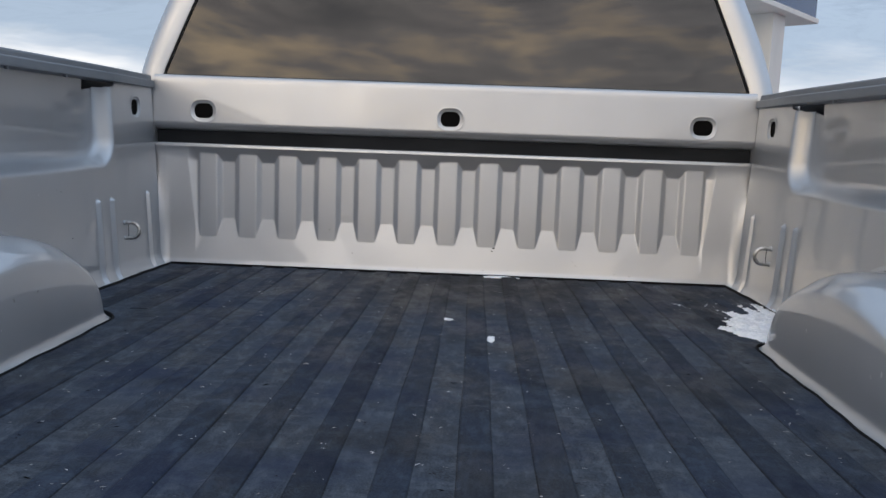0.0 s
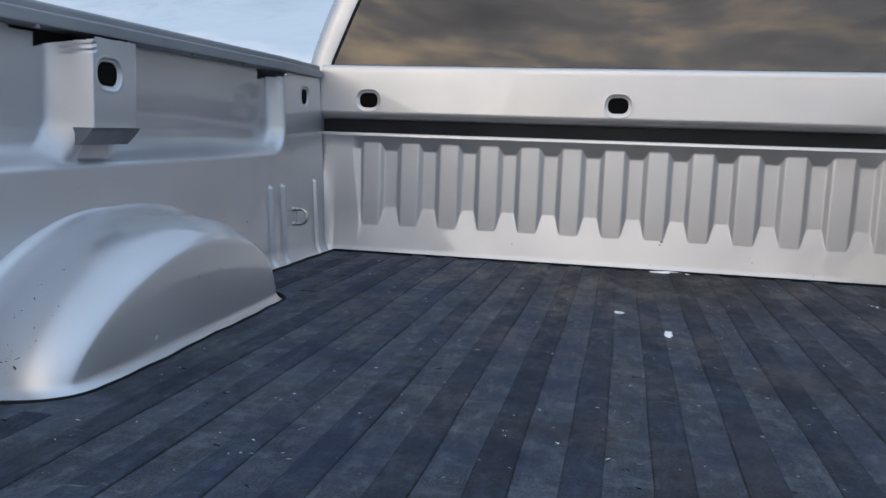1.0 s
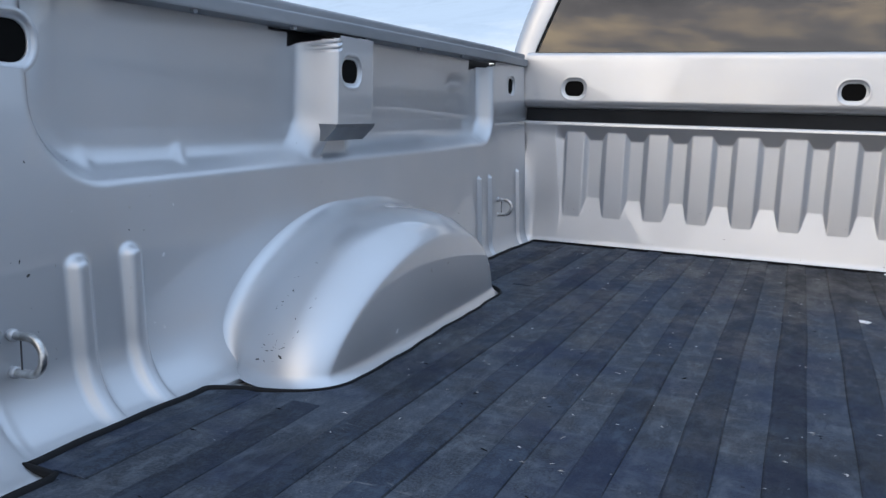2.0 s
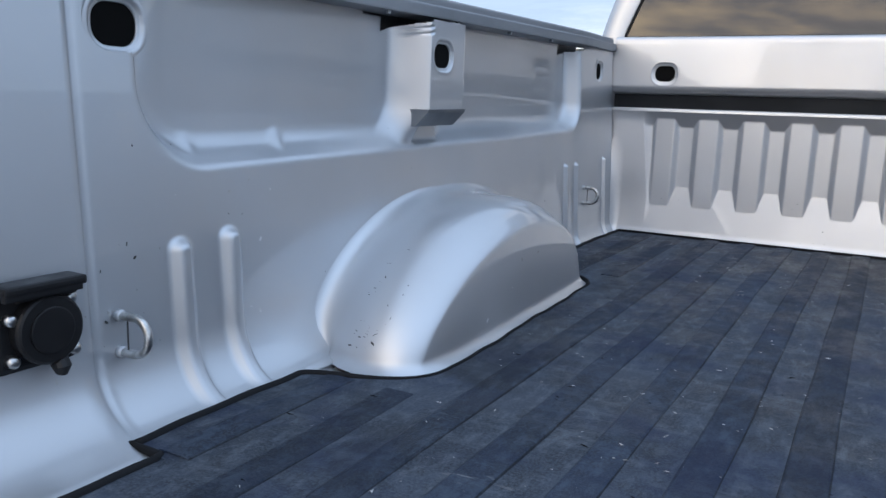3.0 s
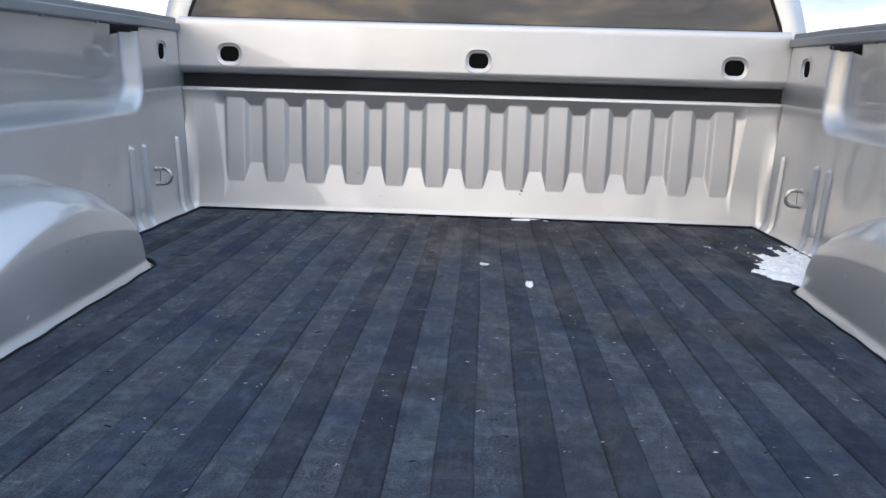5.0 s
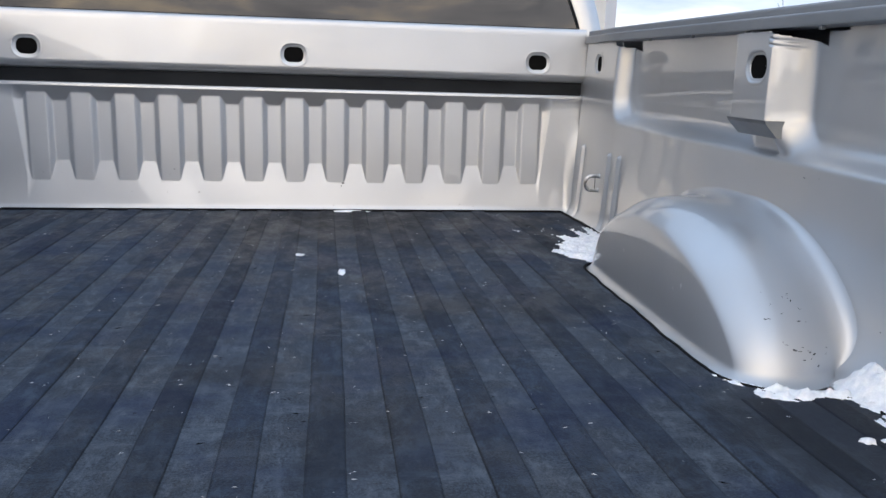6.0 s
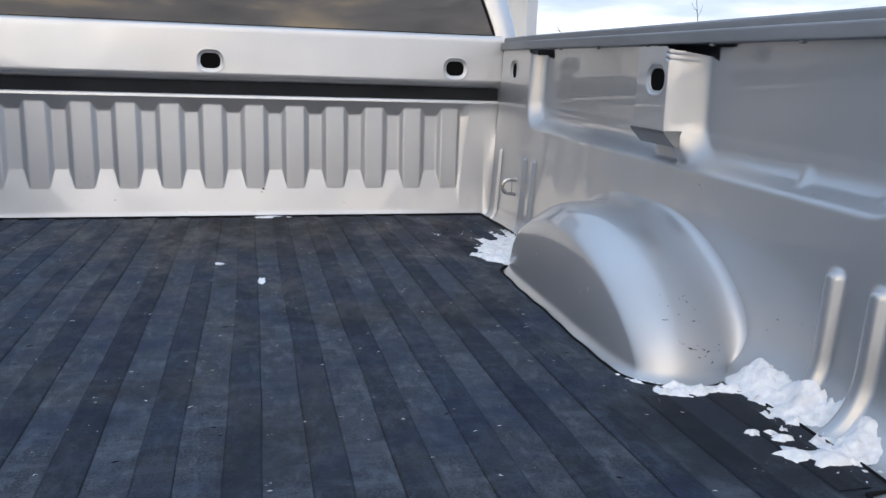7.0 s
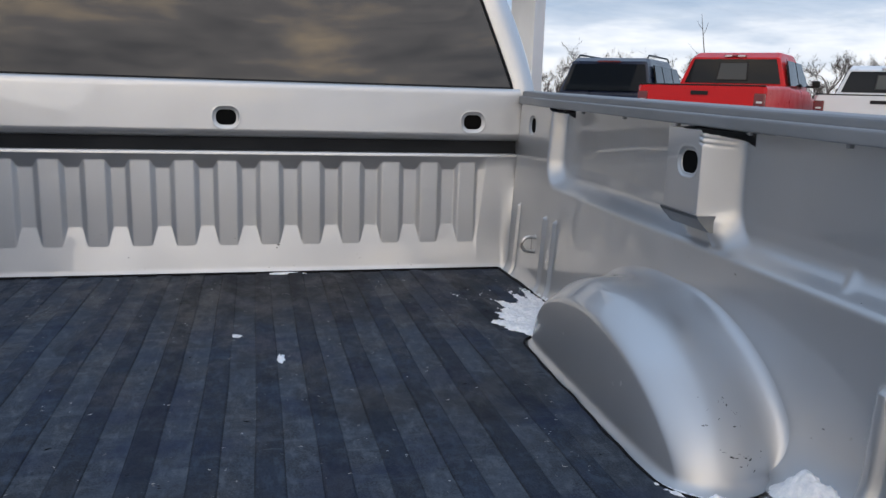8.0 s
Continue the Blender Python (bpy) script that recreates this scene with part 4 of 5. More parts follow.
def wheel(parent, x, y, z, r=0.40, w=0.26):
    """Tyre and rim, axle along x."""
    prof = [(-w / 2, r * 0.62), (-w / 2, r * 0.93), (-w / 2 + 0.03, r), (w / 2 - 0.03, r), (w / 2, r * 0.93), (w / 2, r * 0.62)]
    n = 28
    verts = [(x + u, y + v * math.cos(2 * math.pi * k / n), z + v * math.sin(2 * math.pi * k / n)) for k in range(n) for u, v in prof]
    m = len(prof)
    faces = [(k * m + i, k * m + i + 1, ((k + 1) % n) * m + i + 1, ((k + 1) % n) * m + i) for k in range(n) for i in range(m - 1)]
    wh = hang(mesh_from("wheel", verts, faces, TYRE, None, "black tyre on alloy rim"), parent)
    bm = bmesh.new()
    tube(bm, [(x - w * 0.40, y, z), (x + w * 0.40, y, z)], r * 0.63, 24)
    hang(part("rim", bm, ALLOY), wh).matrix_parent_inverse = Matrix()
    return wh


build_headboard()
for s in (-1, 1):
    build_side(s)
    build_arch(s)
    build_ring(s, -0.228, 0.117, 0.8145)
    build_ring(s, -1.646, 0.0925, 0.809)
build_rails()
build_bed_shell()
build_connector()
build_cab()
for sx in (-0.84, 0.84):
    for wy in (-0.99, 2.6):
        wheel(truck, sx, wy, GROUND + 0.40)

# ---- the rubber mat and what lies on it ----
MAT_Y0, MAT_Y1 = BED_END + 0.01, 0.004


def mat_half_width(y):
    """Edge of the mat: along the wall, cut out round the wheel arch."""
    w = 0.7905 - 0.036 * float(sstep(-0.35, -1.35, y))
    if y < -1.69:
        w = 0.712
    a = abs(y + 0.985) / (0.428 if y < -0.985 else 0.352)
    if a < 1.1:
        inner = 0.605 + 0.020 * min(1.0, max(0.0, (y + 1.285) / 0.60))
        c = max(0.0, (a - 0.76) / 0.24)
        u = min(1.0, (a - 0.983) / 0.07)
        c = 1 - math.sqrt(1 - c * c) if c < 0.93 else 1 - 0.368 * (1 - u) ** 2
        w = min(w, inner + (w - inner) * c)
    return w


def build_mat():
    mat = thing("bed_mat", "black ribbed rubber mat, dusty and scuffed, covering the truck bed", "mat", at=(0, 0, -0.012))
    ys = np.concatenate([np.linspace(MAT_Y0, -1.695, 12), [-1.6905, -1.6895], np.linspace(-1.685, -1.468, 18), np.linspace(-1.465, -1.28, 80), np.linspace(-1.275, -0.70, 50), np.linspace(-0.695, -0.58, 40), np.linspace(-0.575, MAT_Y1, 50)])
    verts, faces = [], []
    for y in ys:
        w = mat_half_width(y)
        wob = 0.0015 * math.sin(23 * y) + 0.001 * math.sin(61 * y)
        for x, z in ((-w - wob, -0.012), (-w - wob, -0.002), (-w + 0.004 - wob, -0.001), (-w + 0.014, 0.0), (w - 0.014, 0.0), (w - 0.004 + wob, -0.001), (w + wob, -0.002), (w + wob, -0.012)):
            verts.append((x, y, z))
    for i in range(len(ys) - 1):
        for k in range(7):
            faces.append((i * 8 + k, i * 8 + k + 1, (i + 1) * 8 + k + 1, (i + 1) * 8 + k))
    hang(mesh_from("sheet", verts, faces, RUBBER_VALLEY, None, "", False), mat)
    for sgn in (-1, 1):
        verts, faces = [], []
        sec = [(0.0, -0.012), (0.0004, 0.0012), (-0.0008, 0.0034), (-0.0030, 0.0044), (-0.0060, 0.0038), (-0.0080, 0.0016), (-0.009, -0.003)]
        for i, y in enumerate(ys):
            w = mat_half_width(y)
            y2, y1 = ys[min(i + 1, len(ys) - 1)], ys[max(i - 1, 0)]
            slope = (mat_half_width(y2) - mat_half_width(y1)) / (y2 - y1)
            nx, ny = (1.0, 0.0) if abs(slope) > 9 else (1 / math.hypot(1, slope), -slope / math.hypot(1, slope))
            wob = 0.0015 * math.sin(23 * y) + 0.001 * math.sin(61 * y)
            fine = 0.45 + 0.55 * float(sstep(0.62, 0.70, w))     # thin where it meets the arch
            if sgn > 0:
                fine = min(fine, 0.4 + 0.6 * float(sstep(0.20, 0.34, abs(y + 1.52))), 0.2 + 0.8 * float(sstep(0.04, 0.12, abs(y + 0.645))))
            for u, v in sec:
                verts.append((sgn * (w + wob + u * nx * fine), y + u * ny * fine, v * fine if v > 0 else v))
        m = len(sec)
        for i in range(len(ys) - 1):
            for k in range(m - 1):
                q = (i * m + k, i * m + k + 1, (i + 1) * m + k + 1, (i + 1) * m + k)
                faces.append(q if sgn < 0 else q[::-1])
        hang(mesh_from("edge_lip", verts, faces, SEAL, None, "black rolled edge"), mat)
    bm = bmesh.new()
    box(bm, -0.783, 0.783, MAT_Y1 - 0.014, MAT_Y1 - 0.004, -0.004, 0.0060, 0.002)
    hang(part("front_lip", bm, SEAL, None, "black rolled front edge"), mat)
    # raised flat ribs running the length of the bed, shade painted on their sides
    first, pitch, wide = 0.0710, 0.0879, 0.0395
    for k in range(-9, 9):
        x0 = first + pitch * k
        xm = max(abs(x0), abs(x0 + wide))
        spans = [(MAT_Y0 + 0.01, MAT_Y1 - 0.015)] if xm < 0.57 else [(MAT_Y0 + 0.01, -1.415), (-0.615, MAT_Y1 - 0.015)]
        for y0, y1 in spans:
            if xm > 0.70:
                y0 = max(y0, -1.68)
            if xm > 0.745:
                continue
            bm = bmesh.new()
            h = 0.0027 if xm < 0.57 else 0.0015
            sec = [(-0.0022, -0.002), (0.0002, h * 0.60), (0.0026, h), (wide / 2, h * 1.04), (wide - 0.0026, h), (wide - 0.0002, h * 0.60), (wide + 0.0022, -0.002)]
            n = 40
            rows = []
            for i in range(n + 1):
                y = y0 + (y1 - y0) * i / n
                dx = 0.0012 * math.sin(5 * y + k) + 0.0006 * math.sin(17 * y + 2 * k)
                dz = 0.0006 * math.sin(9 * y + 1.7 * k)
                rows.append([bm.verts.new((x0 + u + dx, y, v + dz)) for u, v in sec])
            for a, b in zip(rows, rows[1:]):
                for i in range(6):
                    bm.faces.new((a[i], a[i + 1], b[i + 1], b[i]))
            bm.faces.new(rows[0]); bm.faces.new(rows[-1][::-1])
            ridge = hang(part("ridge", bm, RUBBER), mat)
            ridge.data.materials.append(RUBBER_SIDE_SHADE)
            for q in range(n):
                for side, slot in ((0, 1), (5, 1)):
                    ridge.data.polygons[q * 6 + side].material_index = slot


def lump(bm, cx, cy, z, rx, ry, h, seed, n=20, rot=0.0):
    """An uneven low heap with a ragged outline."""
    rnd = random.Random(seed)
    off = Vector((rnd.uniform(-50, 50), rnd.uniform(-50, 50), 0))
    rings = []
    top = bm.verts.new((cx, cy, z + h))
    for f, hh in ((0.25, 0.95), (0.5, 0.78), (0.72, 0.52), (0.88, 0.25), (1.0, 0.0)):
        ring = []
        for k in range(n):
            a = 2 * math.pi * k / n
            d = Vector((math.cos(a), math.sin(a), 0))
            j = 1 + 0.55 * noise.noise(d * 1.6 + off) + 0.55 * noise.noise(d * 4 + off)
            px, py = d.x * rx * f * j, d.y * ry * f * j
            hz = h * hh * (1 + 0.5 * noise.noise(Vector((px, py, 0)) * 45 + off)) if hh else -0.001
            ring.append(bm.verts.new((cx + px * math.cos(rot) - py * math.sin(rot), cy + px * math.sin(rot) + py * math.cos(rot), z + hz)))
        rings.append(ring)
    for k in range(n):
        bm.faces.new((top, rings[0][k], rings[0][(k + 1) % n]))
    for a, b in zip(rings, rings[1:]):
        for k in range(n):
            bm.faces.new((a[k], b[k], b[(k + 1) % n], a[(k + 1) % n]))


def fbm(x, y, scale, octaves=4):
    v, a, f = 0.0, 1.0, scale
    for _ in range(octaves):
        v += a * noise.noise(Vector((x * f, y * f, 3.1)))
        a *= 0.55
        f *= 2.1
    return v


def snow_sheet(name, x0, x1, y0, y1, height, label, step=0.0026):
    """A ragged layer of snow: kept wherever the height is above the mat."""
    xs, ys = np.arange(x0, x1, step), np.arange(y0, y1, step)
    P = np.array([[(x, y, height(x, y)) for y in ys] for x in xs])
    h = P[..., 2]
    top = np.maximum.reduce([h[:-1, :-1], h[1:, :-1], h[1:, 1:], h[:-1, 1:]])
    P[..., 2] = np.maximum(h, -0.001)
    ob = grid_mesh(name, P, top > 0.0, SNOW)
    return tagged(ob, label, "snow", "snow in the bed", "stuff")


def drift_height(x, y):
    heap = 0.033 * math.exp(-((y + 1.408) / 0.040) ** 2 - ((x - 0.786) / 0.035) ** 2)
    heap += 0.029 * math.exp(-((y + 1.475) / 0.046) ** 2 - ((x - 0.793) / 0.034) ** 2)
    heap += 0.024 * math.exp(-((y + 1.565) / 0.065) ** 2 - ((x - 0.801) / 0.030) ** 2)
    along = 0.0075 * float(sstep(0.700, 0.748, x - 0.22 * max(0.0, -1.60 - y))) * float(sstep(-1.95, -1.60, y)) * float(sstep(-1.40, -1.50, y))
    n1, n2 = fbm(x, y, 19, 2), fbm(x, y, 95, 4)
    crumbs = 0.012 * max(0.0, n2 - 0.30) * float(sstep(0.65, 0.72, x)) * float(sstep(-1.46, -1.54, y))
    h = heap * (1 + 0.50 * n1 + 0.10 * n2) + along * (0.8 + 1.3 * n1) - 0.0065 + crumbs
    return h + 0.0012 * n2


def nose_height(x, y):
    """Thin ragged rim of snow along the arch's foot."""
    d = abs(y + 1.392 + 0.020 * float(sstep(0.61, 0.67, x))) / 0.019
    e = (mat_half_width(y) - x - 0.003) / 0.015
    side = 0.0062 * max(0.0, 1 - e * e) * float(sstep(-1.315, -1.355, y)) * (0.9 + 1.5 * fbm(x, y, 45, 3)) - 0.0030
    return max(side, 0.0078 * max(0.0, 1 - d * d) * float(sstep(0.610, 0.645, x)) * float(sstep(0.765, 0.735, x)) * (1 + 1.1 * fbm(x, y, 50, 3)) + 0.003 * fbm(x, y, 130, 2) - 0.0032)


def patch_height(x, y):
    """Thin wind-blown snow in the corner, feathered out in streaks from the arch."""
    edge = (-0.545 + (x - 0.599) * 1.75 - y) * 0.5             # how far behind the ragged front edge
    turn, far = math.atan2(y + 0.70, x - 0.76), math.hypot(y + 0.70, x - 0.76)
    streak = fbm(turn * 7.0, far * 1.2, 1.6, 4)
    n1, n2 = fbm(x + 5, y, 30, 3), fbm(x + 5, y, 130, 3)
    body = 0.011 * float(sstep(-0.012, 0.045, edge + 0.040 * streak + 0.012 * n1)) * float(sstep(-0.028, 0.006, y + 0.552 + (x - 0.600) * 1.75 + 0.012 * n1))
    thin = float(sstep(-0.32, -0.46, y))
    return body * (0.55 + 0.45 * thin) * (1 + 0.30 * n1) + 0.0040 * n2 * (1.4 - 0.6 * thin) + 0.0025 * streak - 0.0042


def build_snow():
    snow_sheet("snow_drift", 0.62, 0.800, -1.93, -1.365, drift_height, "small drift of half-melted snow against the wheel arch")
    snow_sheet("snow_rim", 0.55, 0.78, -1.45, -1.29, nose_height, "thin ragged rim of snow along the arch foot")
    snow_sheet("snow_patch", 0.570, 0.806, -0.71, -0.20, patch_height, "thin patch of snow in the corner of the bed")
    for x, y, r, st, h in ((0.118, -0.742, 0.0085, 2.6, 0.0020), (0.679, -1.541, 0.009, 0.8, 0.0050), (0.700, -1.545, 0.006, 1.2, 0.004), (0.704, -1.560, 0.013, 0.8, 0.0060), (0.693, -1.600, 0.018, 0.9, 0.006), (0.722, -1.618, 0.022, 0.9, 0.008), (0.148, -0.013, 0.052, 0.15, 0.004)):
        bm = bmesh.new()
        lump(bm, x, y, 0.0008, r, r * st, h, int(1000 * abs(x)), 18)
        tagged(part("snow_lump", bm, SNOW, smooth=True), "small crumb of old snow lying on the rubber mat", "snow", "snow in the bed")
    bm = bmesh.new()
    lump(bm, 0.031, -0.583, 0.0006, 0.012, 0.011, 0.0016, 41, 14)
    tagged(part("leaf_scrap", bm, GRIT, smooth=True), "pale dry scrap of leaf lying on the rubber mat", "leaf")


def scatter(name, seed, count, material, sizes, label):
    """Thin slivers lying flat, mostly across the ribs."""
    rnd = random.Random(seed)
    bm = bmesh.new()
    for _ in range(count):
        y = rnd.uniform(-1.85, -0.03)
        w = mat_half_width(y) - 0.03
        x = rnd.uniform(-w, w)
        z = 0.0028 if ((x - 0.0710) / 0.0879 % 1.0) < 0.45 else 0.0004
        for _ in range(rnd.choice((1, 1, 1, 2))):
            r = rnd.choice(sizes)
            a = rnd.gauss(0, 0.45) if rnd.random() < 0.75 else rnd.uniform(0, math.pi)
            st = rnd.uniform(0.15, 0.45)
            vs = []
            for q in range(5):
                t = 2 * math.pi * q / 5
                px, py = r * rnd.uniform(1.3, 2.6) * math.cos(t), r * st * math.sin(t)
                vs.append(bm.verts.new((x + px * math.cos(a) - py * math.sin(a), y + px * math.sin(a) + py * math.cos(a), z)))
            top = bm.verts.new((x, y, z + r * 0.35))
            for q in range(5):
                bm.faces.new((vs[q], vs[(q + 1) % 5], top))
            x, y = x + rnd.gauss(0, 0.005), y + rnd.gauss(0, 0.004)
    tagged(part(name, bm, material), label, "grit", kind="stuff")


def build_grit():
    scatter("grit", 11, 620, GRIT, (0.0006, 0.0008, 0.0010, 0.0013, 0.0018), "pale crumbs of grit and leaf scattered over the mat")
    scatter("dark_crumbs", 12, 120, HOLE_SHADE_DIRT, (0.0012, 0.0018, 0.0026), "dark crumbs of dirt scattered over the mat")


build_mat()
build_snow()
build_grit()


# ---- beyond the truck: sign, parked vehicles, trees ----
def build_sign():
    s = thing("roadside_sign", "white clad sign column carrying a dark blue box", "sign", at=(4.32, 10.2, GROUND))

    def piece(name, u0, u1, v0, v1, z0, z1, material, label=""):
        bm = bmesh.new()
        box(bm, u0, u1, v0, v1, z0 - GROUND, z1 - GROUND, 0.012)
        return part(name, bm, material, s, label)
    piece("column", -0.23, 0.23, -0.20, 0.20, GROUND, 2.489, CLADDING)
    piece("tray", -1.60, 1.11, -0.38, 1.10, 2.487, 2.565, CLADDING)
    piece("sign_box", -1.56, 1.07, -0.35, 1.07, 2.565, 4.6, SIGNBLUE, "dark blue sign face")
    s.rotation_euler = (0, 0, radians(49))


def loft(sections):
    """Closed rings of equal length, joined and capped."""
    bm = bmesh.new()
    rings = [[bm.verts.new(p) for p in sec] for sec in sections]
    n = len(rings[0])
    for a, b in zip(rings, rings[1:]):
        for k in range(n):
            bm.faces.new((a[k], a[(k + 1) % n], b[(k + 1) % n], b[k]))
    bm.faces.new(rings[0][::-1]); bm.faces.new(rings[-1])
    bmesh.ops.recalc_face_normals(bm, faces=bm.faces)
    return bm


def section(y, hw, z0, z1, r, top=None):
    """A rounded box section across a vehicle at y; top: half width at its top."""
    top = hw if top is None else top
    pts = []
    for cx, cz, a0 in ((top - r, z1 - r, 0), (-top + r, z1 - r, 90), (-hw + r, z0 + r, 180), (hw - r, z0 + r, 270)):
        for k in range(4):
            a = radians(a0 + 30 * k)
            pts.append((cx + r * math.cos(a), y, cz + r * math.sin(a)))
    return pts


def plate(pts, depth):
    """A thin solid pane through the four given corners."""
    bm = bmesh.new()
    nrm = (Vector(pts[1]) - Vector(pts[0])).cross(Vector(pts[3]) - Vector(pts[0])).normalized() * depth
    a = [bm.verts.new(Vector(p) + nrm) for p in pts]
    b = [bm.verts.new(Vector(p) - nrm) for p in pts]
    n = len(pts)
    bm.faces.new(a); bm.faces.new(b[::-1])
    for i in range(n):
        bm.faces.new((a[i], b[i], b[(i + 1) % n], a[(i + 1) % n]))
    return bm


def parked_pickup(paint, label, at, heading, roof=1.96):
    """Origin under the tailgate, length along +y."""
    t = thing("parked_pickup", label, "pickup truck", "parked vehicles")
    k = roof / 1.96
    body = [section(0.0, 0.93, 0.55, 1.36 * k, 0.06), section(0.05, 0.97, 0.5, 1.38 * k, 0.06), section(1.85, 0.99, 0.5, 1.40 * k, 0.06)]
    cab_low = [section(1.86, 0.99, 0.5, 1.38 * k, 0.07), section(3.9, 0.99, 0.5, 1.36 * k, 0.08), section(4.1, 0.98, 0.5, 1.30 * k, 0.10), section(5.4, 0.93, 0.5, 1.22 * k, 0.12), section(5.65, 0.85, 0.55, 1.05 * k, 0.12)]
    hang(part("bed_body", loft(body), paint, None, "", False), t)
    hang(part("cab_body", loft(cab_low), paint, None, "", False), t)
    up = [section(1.92, 0.90, 1.30, 1.40 * k, 0.03, 0.90), section(2.06, 0.86, 1.30, 1.86 * k, 0.05, 0.74), section(2.30, 0.86, 1.30, 1.95 * k, 0.07, 0.73), section(3.3, 0.86, 1.30, 1.96 * k, 0.07, 0.73), section(3.75, 0.87, 1.30, 1.88 * k, 0.07, 0.72), section(4.35, 0.90, 1.28, 1.36 * k, 0.03, 0.86)]
    hang(part("cab", loft(up), paint, None, "", False), t)
    zb, zt = 1.44 * k, 1.83 * k
    hang(part("rear_window", plate([(-0.80, 1.925, zb), (0.80, 1.925, zb), (0.68, 2.035, zt), (-0.68, 2.035, zt)], 0.008), CARGLASS), t)
    hang(part("slider_frame", plate([(-0.26, 1.935, zb + 0.05), (0.26, 1.935, zb + 0.05), (0.24, 2.02, zt - 0.06), (-0.24, 2.02, zt - 0.06)], 0.014), BLACK), t)
    hang(part("slider_pane", plate([(-0.24, 1.925, zb + 0.06), (0.24, 1.925, zb + 0.06), (0.22, 2.01, zt - 0.07), (-0.22, 2.01, zt - 0.07)], 0.012), LITPANE), t)
    for sx in (-1, 1):
        hang(part("rear_side_window", plate([(sx * 0.905, 2.2, 1.42 * k), (sx * 0.905, 3.0, 1.42 * k), (sx * 0.795, 3.0, 1.82 * k), (sx * 0.79, 2.35, 1.82 * k)], 0.012), CARGLASS), t)
        hang(part("front_side_window", plate([(sx * 0.905, 3.08, 1.42 * k), (sx * 0.91, 4.0, 1.42 * k), (sx * 0.795, 3.65, 1.82 * k), (sx * 0.795, 3.08, 1.82 * k)], 0.012), CARGLASS), t)
        bm = bmesh.new()
        box(bm, min(sx * 0.80, sx * 0.965), max(sx * 0.80, sx * 0.965), -0.015, 0.05, 0.88 * k, 1.27 * k, 0.02)
        lamp = hang(part("tail_lamp", bm, LENS, None, "dark red tail lamp"), t)
        bm = bmesh.new()
        box(bm, min(sx * 0.84, sx * 0.925), max(sx * 0.84, sx * 0.925), -0.020, 0.0, 1.13 * k, 1.16 * k, 0.008)
        hang(part("reversing_lens", bm, CLEAR), lamp).matrix_parent_inverse = Matrix()
        bm = bmesh.new()
        box(bm, min(sx * 0.88, sx * 1.02), max(sx * 0.88, sx * 1.02), 3.90, 3.95, 1.42 * k, 1.46 * k, 0.01)
        box(bm, min(sx * 0.99, sx * 1.13), max(sx * 0.99, sx * 1.13), 3.88, 3.96, 1.42 * k, 1.55 * k, 0.035)
        hang(part("door_mirror", bm, BLACK), t)
        for wy in (1.05, 4.7):
            wheel(t, sx * 0.86, wy, 0.40)
    bm = bmesh.new()
    box(bm, -0.13, 0.13, -0.02, 0.02, 1.23 * k, 1.29 * k, 0.012)
    hang(part("tailgate_handle", bm, BLACK), t)
    bm = bmesh.new()
    box(bm, -0.18, 0.18, 2.03, 2.16, 1.865 * k, 1.90 * k, 0.010)
    brake = hang(part("high_brake_lamp", bm, LENS), t)
    for lx in (-0.11, 0.11):
        bm = bmesh.new()
        box(bm, lx - 0.06, lx + 0.06, 2.02, 2.10, 1.868 * k, 1.897 * k, 0.006)
        hang(part("cargo_lens", bm, CLEAR), brake).matrix_parent_inverse = Matrix()
    bm = bmesh.new()
    box(bm, -0.95, 0.95, 0.0, 0.09, 1.365 * k, 1.385 * k, 0.006)
    hang(part("tailgate_cap", bm, BLACK), t)
    bm = bmesh.new()
    box(bm, -0.92, 0.92, -0.12, 0.02, 0.48, 0.66, 0.04)
    hang(part("bumper", bm, CHROME), t)
    t.matrix_world = pose(*at, 0, 0, heading)
    return t


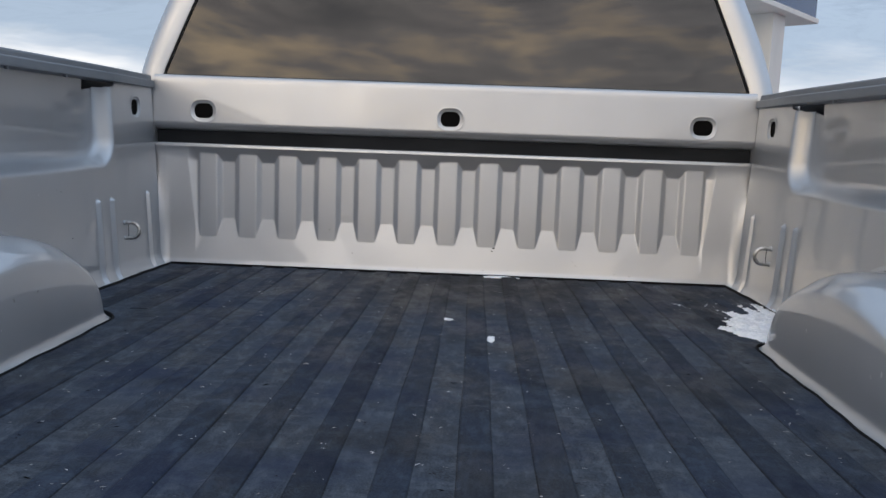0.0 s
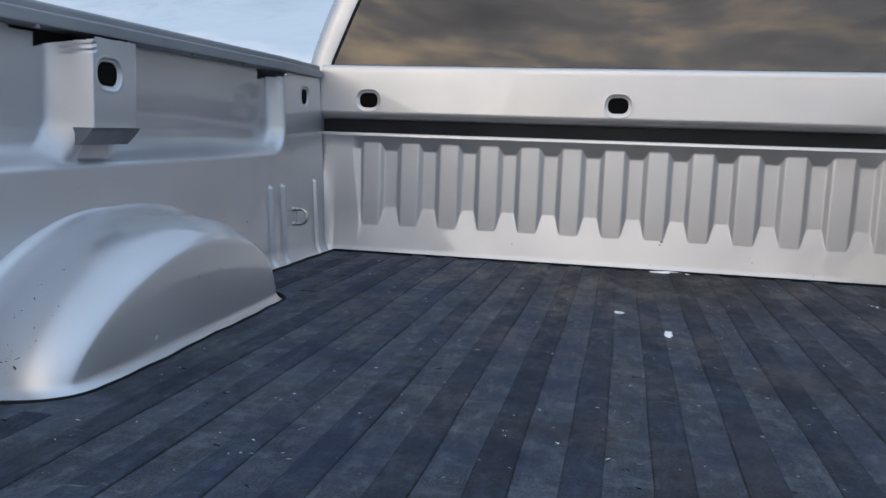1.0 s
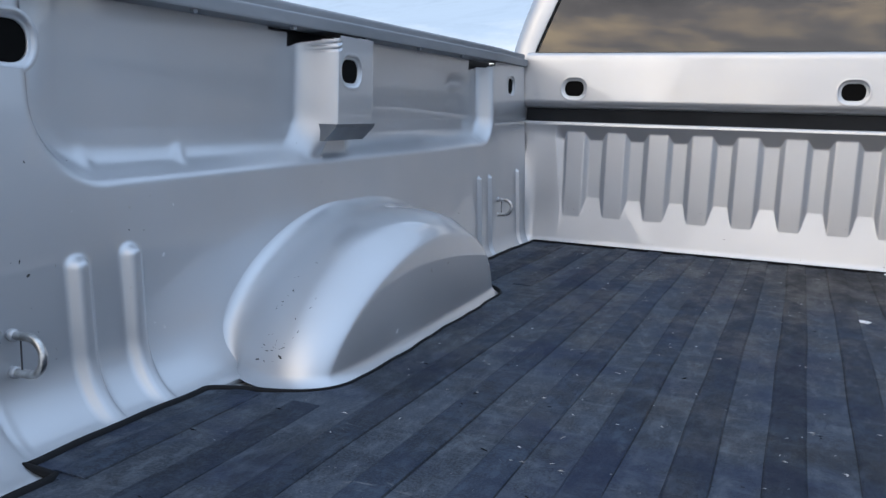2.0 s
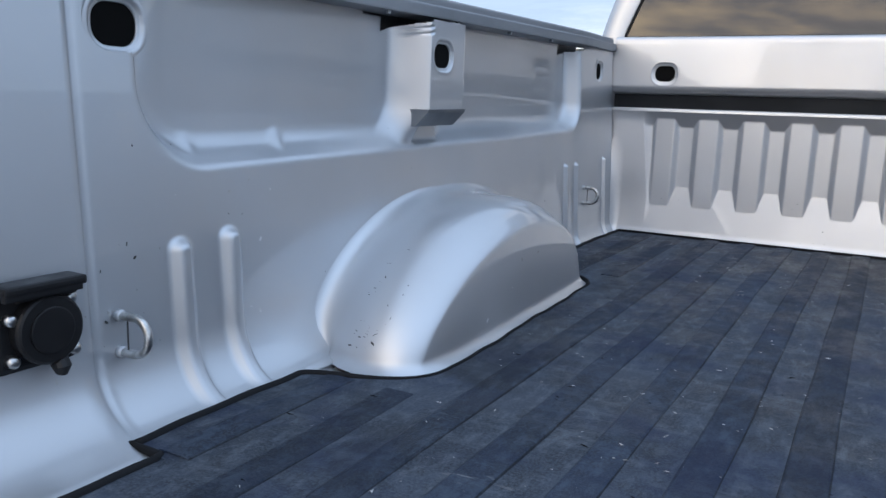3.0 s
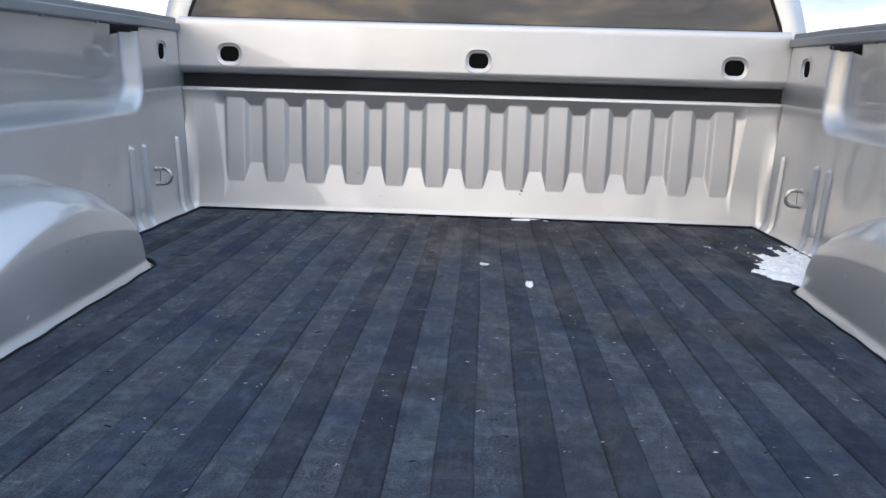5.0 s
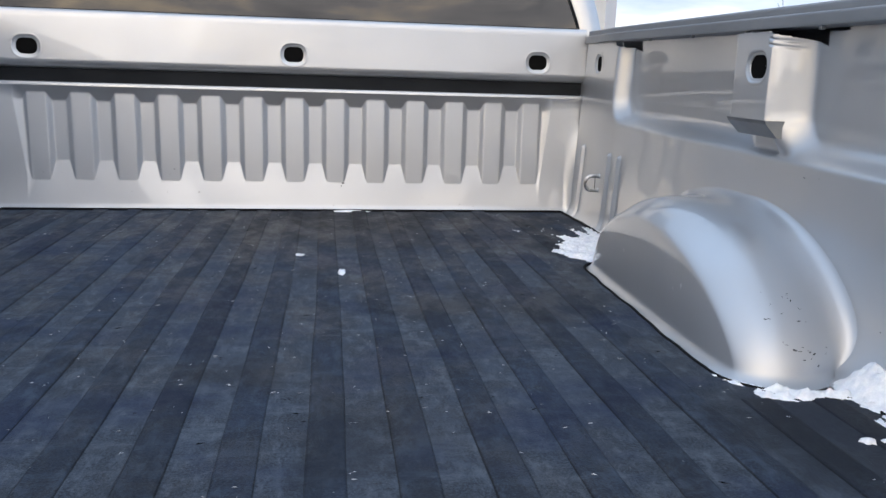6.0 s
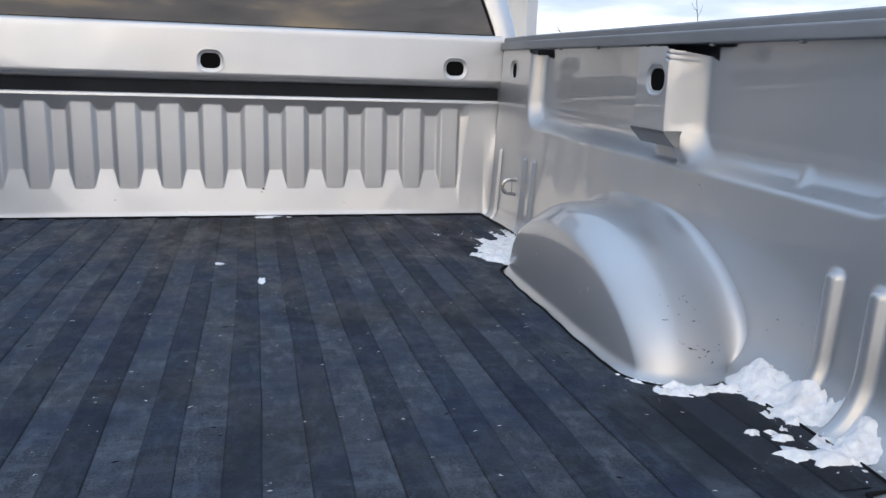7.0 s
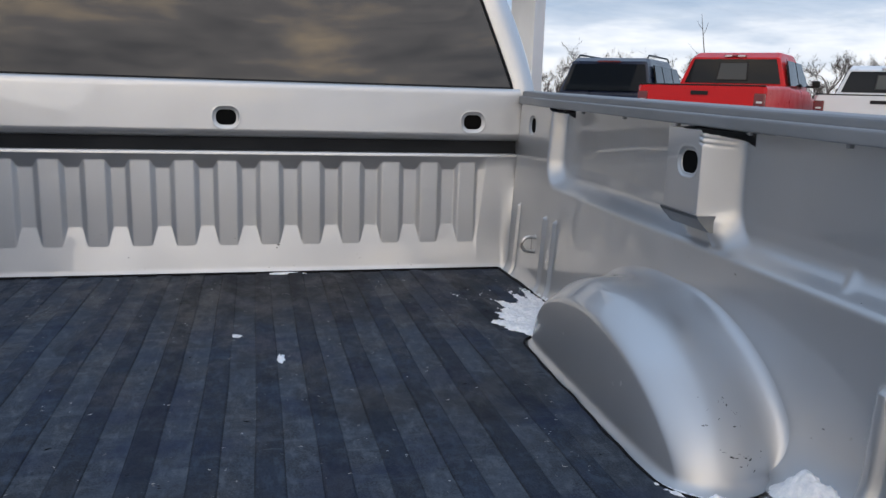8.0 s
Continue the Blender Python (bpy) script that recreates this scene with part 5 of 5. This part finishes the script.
def parked_suv(paint, label, at, heading):
    t = thing("parked_suv", label, "car", "parked vehicles")
    low = [section(0.0, 0.93, 0.45, 1.18, 0.10), section(0.08, 0.97, 0.40, 1.24, 0.10), section(3.4, 0.98, 0.40, 1.22, 0.10), section(4.7, 0.93, 0.42, 1.10, 0.12), section(4.95, 0.82, 0.5, 0.95, 0.12)]
    hang(part("body", loft(low), paint), t)
    up = [section(0.05, 0.94, 1.10, 1.26, 0.05, 0.90), section(0.30, 0.90, 1.10, 1.86, 0.06, 0.74), section(0.5, 0.90, 1.10, 1.93, 0.08, 0.74), section(2.3, 0.90, 1.10, 1.94, 0.08, 0.74), section(2.9, 0.90, 1.10, 1.84, 0.08, 0.72), section(3.6, 0.93, 1.10, 1.22, 0.04, 0.86)]
    hang(part("cabin", loft(up), paint), t)
    hang(part("rear_window", plate([(-0.82, 0.030, 1.30), (0.82, 0.030, 1.30), (0.70, 0.240, 1.80), (-0.70, 0.240, 1.80)], 0.010), CARGLASS), t)
    bm = bmesh.new()
    box(bm, -0.22, 0.22, 0.24, 0.30, 1.835, 1.87, 0.008)
    hang(part("high_brake_lamp", bm, LENS), t)
    for sx in (-1, 1):
        for y0, y1, y2, y3 in ((0.42, 1.15, 1.15, 0.55), (1.22, 2.05, 2.05, 1.22), (2.12, 3.1, 2.75, 2.12)):
            hang(part("side_window", plate([(sx * 0.925, y0, 1.30), (sx * 0.925, y1, 1.30), (sx * 0.795, y2, 1.80), (sx * 0.795, y3, 1.80)], 0.014), CARGLASS), t)
        bm = bmesh.new()
        tube(bm, [(sx * 0.68, 0.5, 1.93), (sx * 0.68, 0.6, 1.985), (sx * 0.68, 2.3, 1.995), (sx * 0.68, 2.5, 1.93)], 0.018, 8)
        hang(part("roof_bar", bm, BLACK), t)
        bm = bmesh.new()
        box(bm, min(sx * 0.80, sx * 0.955), max(sx * 0.80, sx * 0.955), -0.02, 0.10, 0.95, 1.22, 0.02)
        hang(part("tail_lamp", bm, LENS), t)
        for wy in (0.95, 3.9):
            wheel(t, sx * 0.85, wy, 0.38, 0.38)
    t.matrix_world = pose(*at, 0, 0, heading)
    return t


def branch_tree(seed, height):
    """A bare winter tree: trunk mesh and a crown of forking limbs."""
    rnd = random.Random(seed)
    trunk, crown = bmesh.new(), bmesh.new()

    def grow(p, d, length, rad, level):
        steps = 3
        pts, rads = [p], [rad]
        q = p
        for i in range(steps):
            d = (d + Vector((rnd.gauss(0, 0.13), rnd.gauss(0, 0.13), rnd.gauss(0.03, 0.08)))).normalized()
            q = q + d * (length / steps)
            pts.append(q)
            rads.append(max(0.014, rad * (1 - 0.32 * (i + 1) / steps)))
        tube(trunk if level == 0 else crown, pts, rads, 7 if level == 0 else (5 if level < 2 else 3), False)
        if level >= 6:
            return
        for _ in range(3 if level < 5 else 2):
            ax = Vector((rnd.gauss(0, 1), rnd.gauss(0, 1), rnd.gauss(0.15, 0.5))).normalized()
            nd = (d * 0.75 + ax * rnd.uniform(0.45, 0.85)).normalized()
            start = pts[rnd.choice((1, 2, 3, 3))]
            grow(start, nd, length * rnd.uniform(0.58, 0.78), rads[-1] * 0.66, level + 1)
    grow(Vector((0, 0, 0)), Vector((0, 0, 1)), height * 0.30, height * 0.022, 0)
    return trunk, crown


def build_trees():
    masters = []
    for s in range(4):
        trunk, crown = branch_tree(20 + s, 11.0)
        t = thing("bare_tree", "leafless grey-brown winter tree with fine twigs", "tree", "trees along the far edge")
        part("trunk", trunk, BARK, t)
        part("crown", crown, BARK, t)
        masters.append(t)
    rnd = random.Random(3)
    spots = []
    for i in range(64):
        az = 14 + 38 * i / 63 + rnd.uniform(-0.6, 0.6)
        dist = rnd.uniform(75, 120)
        spots.append((az, dist, rnd.uniform(0.50, 0.76)))
    spots += [(23.2, 74, 0.74), (25.4, 78, 0.80), (40.2, 88, 0.76), (41.6, 90, 0.70)]
    for i, (az, dist, k) in enumerate(spots):
        a = radians(az)
        m = pose(dist * math.sin(a), dist * math.cos(a) - 2, ROW - 0.1, 0, 0, rnd.uniform(0, 360))
        src = masters[i % 4]
        o = src if i < 4 else copy_thing(src, m)
        o.matrix_basis = m @ Matrix.Scale(k, 4)
    # brushwood along the far edge of the lot
    bm = bmesh.new()
    for _ in range(3000):
        a, dist = radians(rnd.uniform(8, 56)), rnd.uniform(118, 135)
        base = Vector((dist * math.sin(a), dist * math.cos(a), GROUND))
        h = rnd.uniform(2.2, 4.8) * (0.75 + 0.4 * noise.noise(Vector((a * 30, 0, 0))))
        tip = base + Vector((rnd.gauss(0, 0.8), rnd.gauss(0, 0.8), h))
        tube(bm, [base, base.lerp(tip, 0.6), tip], [0.06, 0.04, 0.015], 3, False)
    tagged(part("brushwood", bm, BARK), "grey-brown leafless brushwood along the lot's far edge", "bushes", kind="stuff")
    # a thin sapling behind the red pickup
    bm = bmesh.new()
    tube(bm, [(0, 0, 0), (0.04, 0, 1.6), (-0.10, 0.1, 3.0), (-0.26, 0.1, 3.9), (-0.36, 0.1, 4.5)], [0.034, 0.027, 0.020, 0.013, 0.006], 6)
    for z, dx, dz in ((3.75, 0.16, 0.45), (3.95, -0.26, 0.30), (2.9, -0.70, 0.55)):
        x0 = -0.10 - 0.175 * (z - 3.0)
        tube(bm, [(x0, 0.1, z), (x0 + dx * 0.6, 0.1, z + dz * 0.5), (x0 + dx, 0.1, z + dz)], [0.010, 0.008, 0.004], 5)
    t = thing("sapling", "thin leafless grey sapling behind parked vehicles", "tree", at=(0, 0, 0))
    part("stem", bm, BARK, t)
    t.matrix_basis = pose(12.75, 18.8, ROW) @ Matrix.Scale(0.80, 4)


build_sign()
ROW = GROUND + 0.20
parked_pickup(RED, "bright red crew cab pickup parked in the lot", (6.66, 8.86, ROW - 0.03), -46, 2.05)
parked_suv(NAVY, "dark blue sport utility vehicle with roof bars, parked", (6.5, 12.0, ROW), -40)
parked_pickup(WHITE, "white pickup parked at the end of the row", (9.78, 8.72, ROW), -46, 1.90)
build_trees()
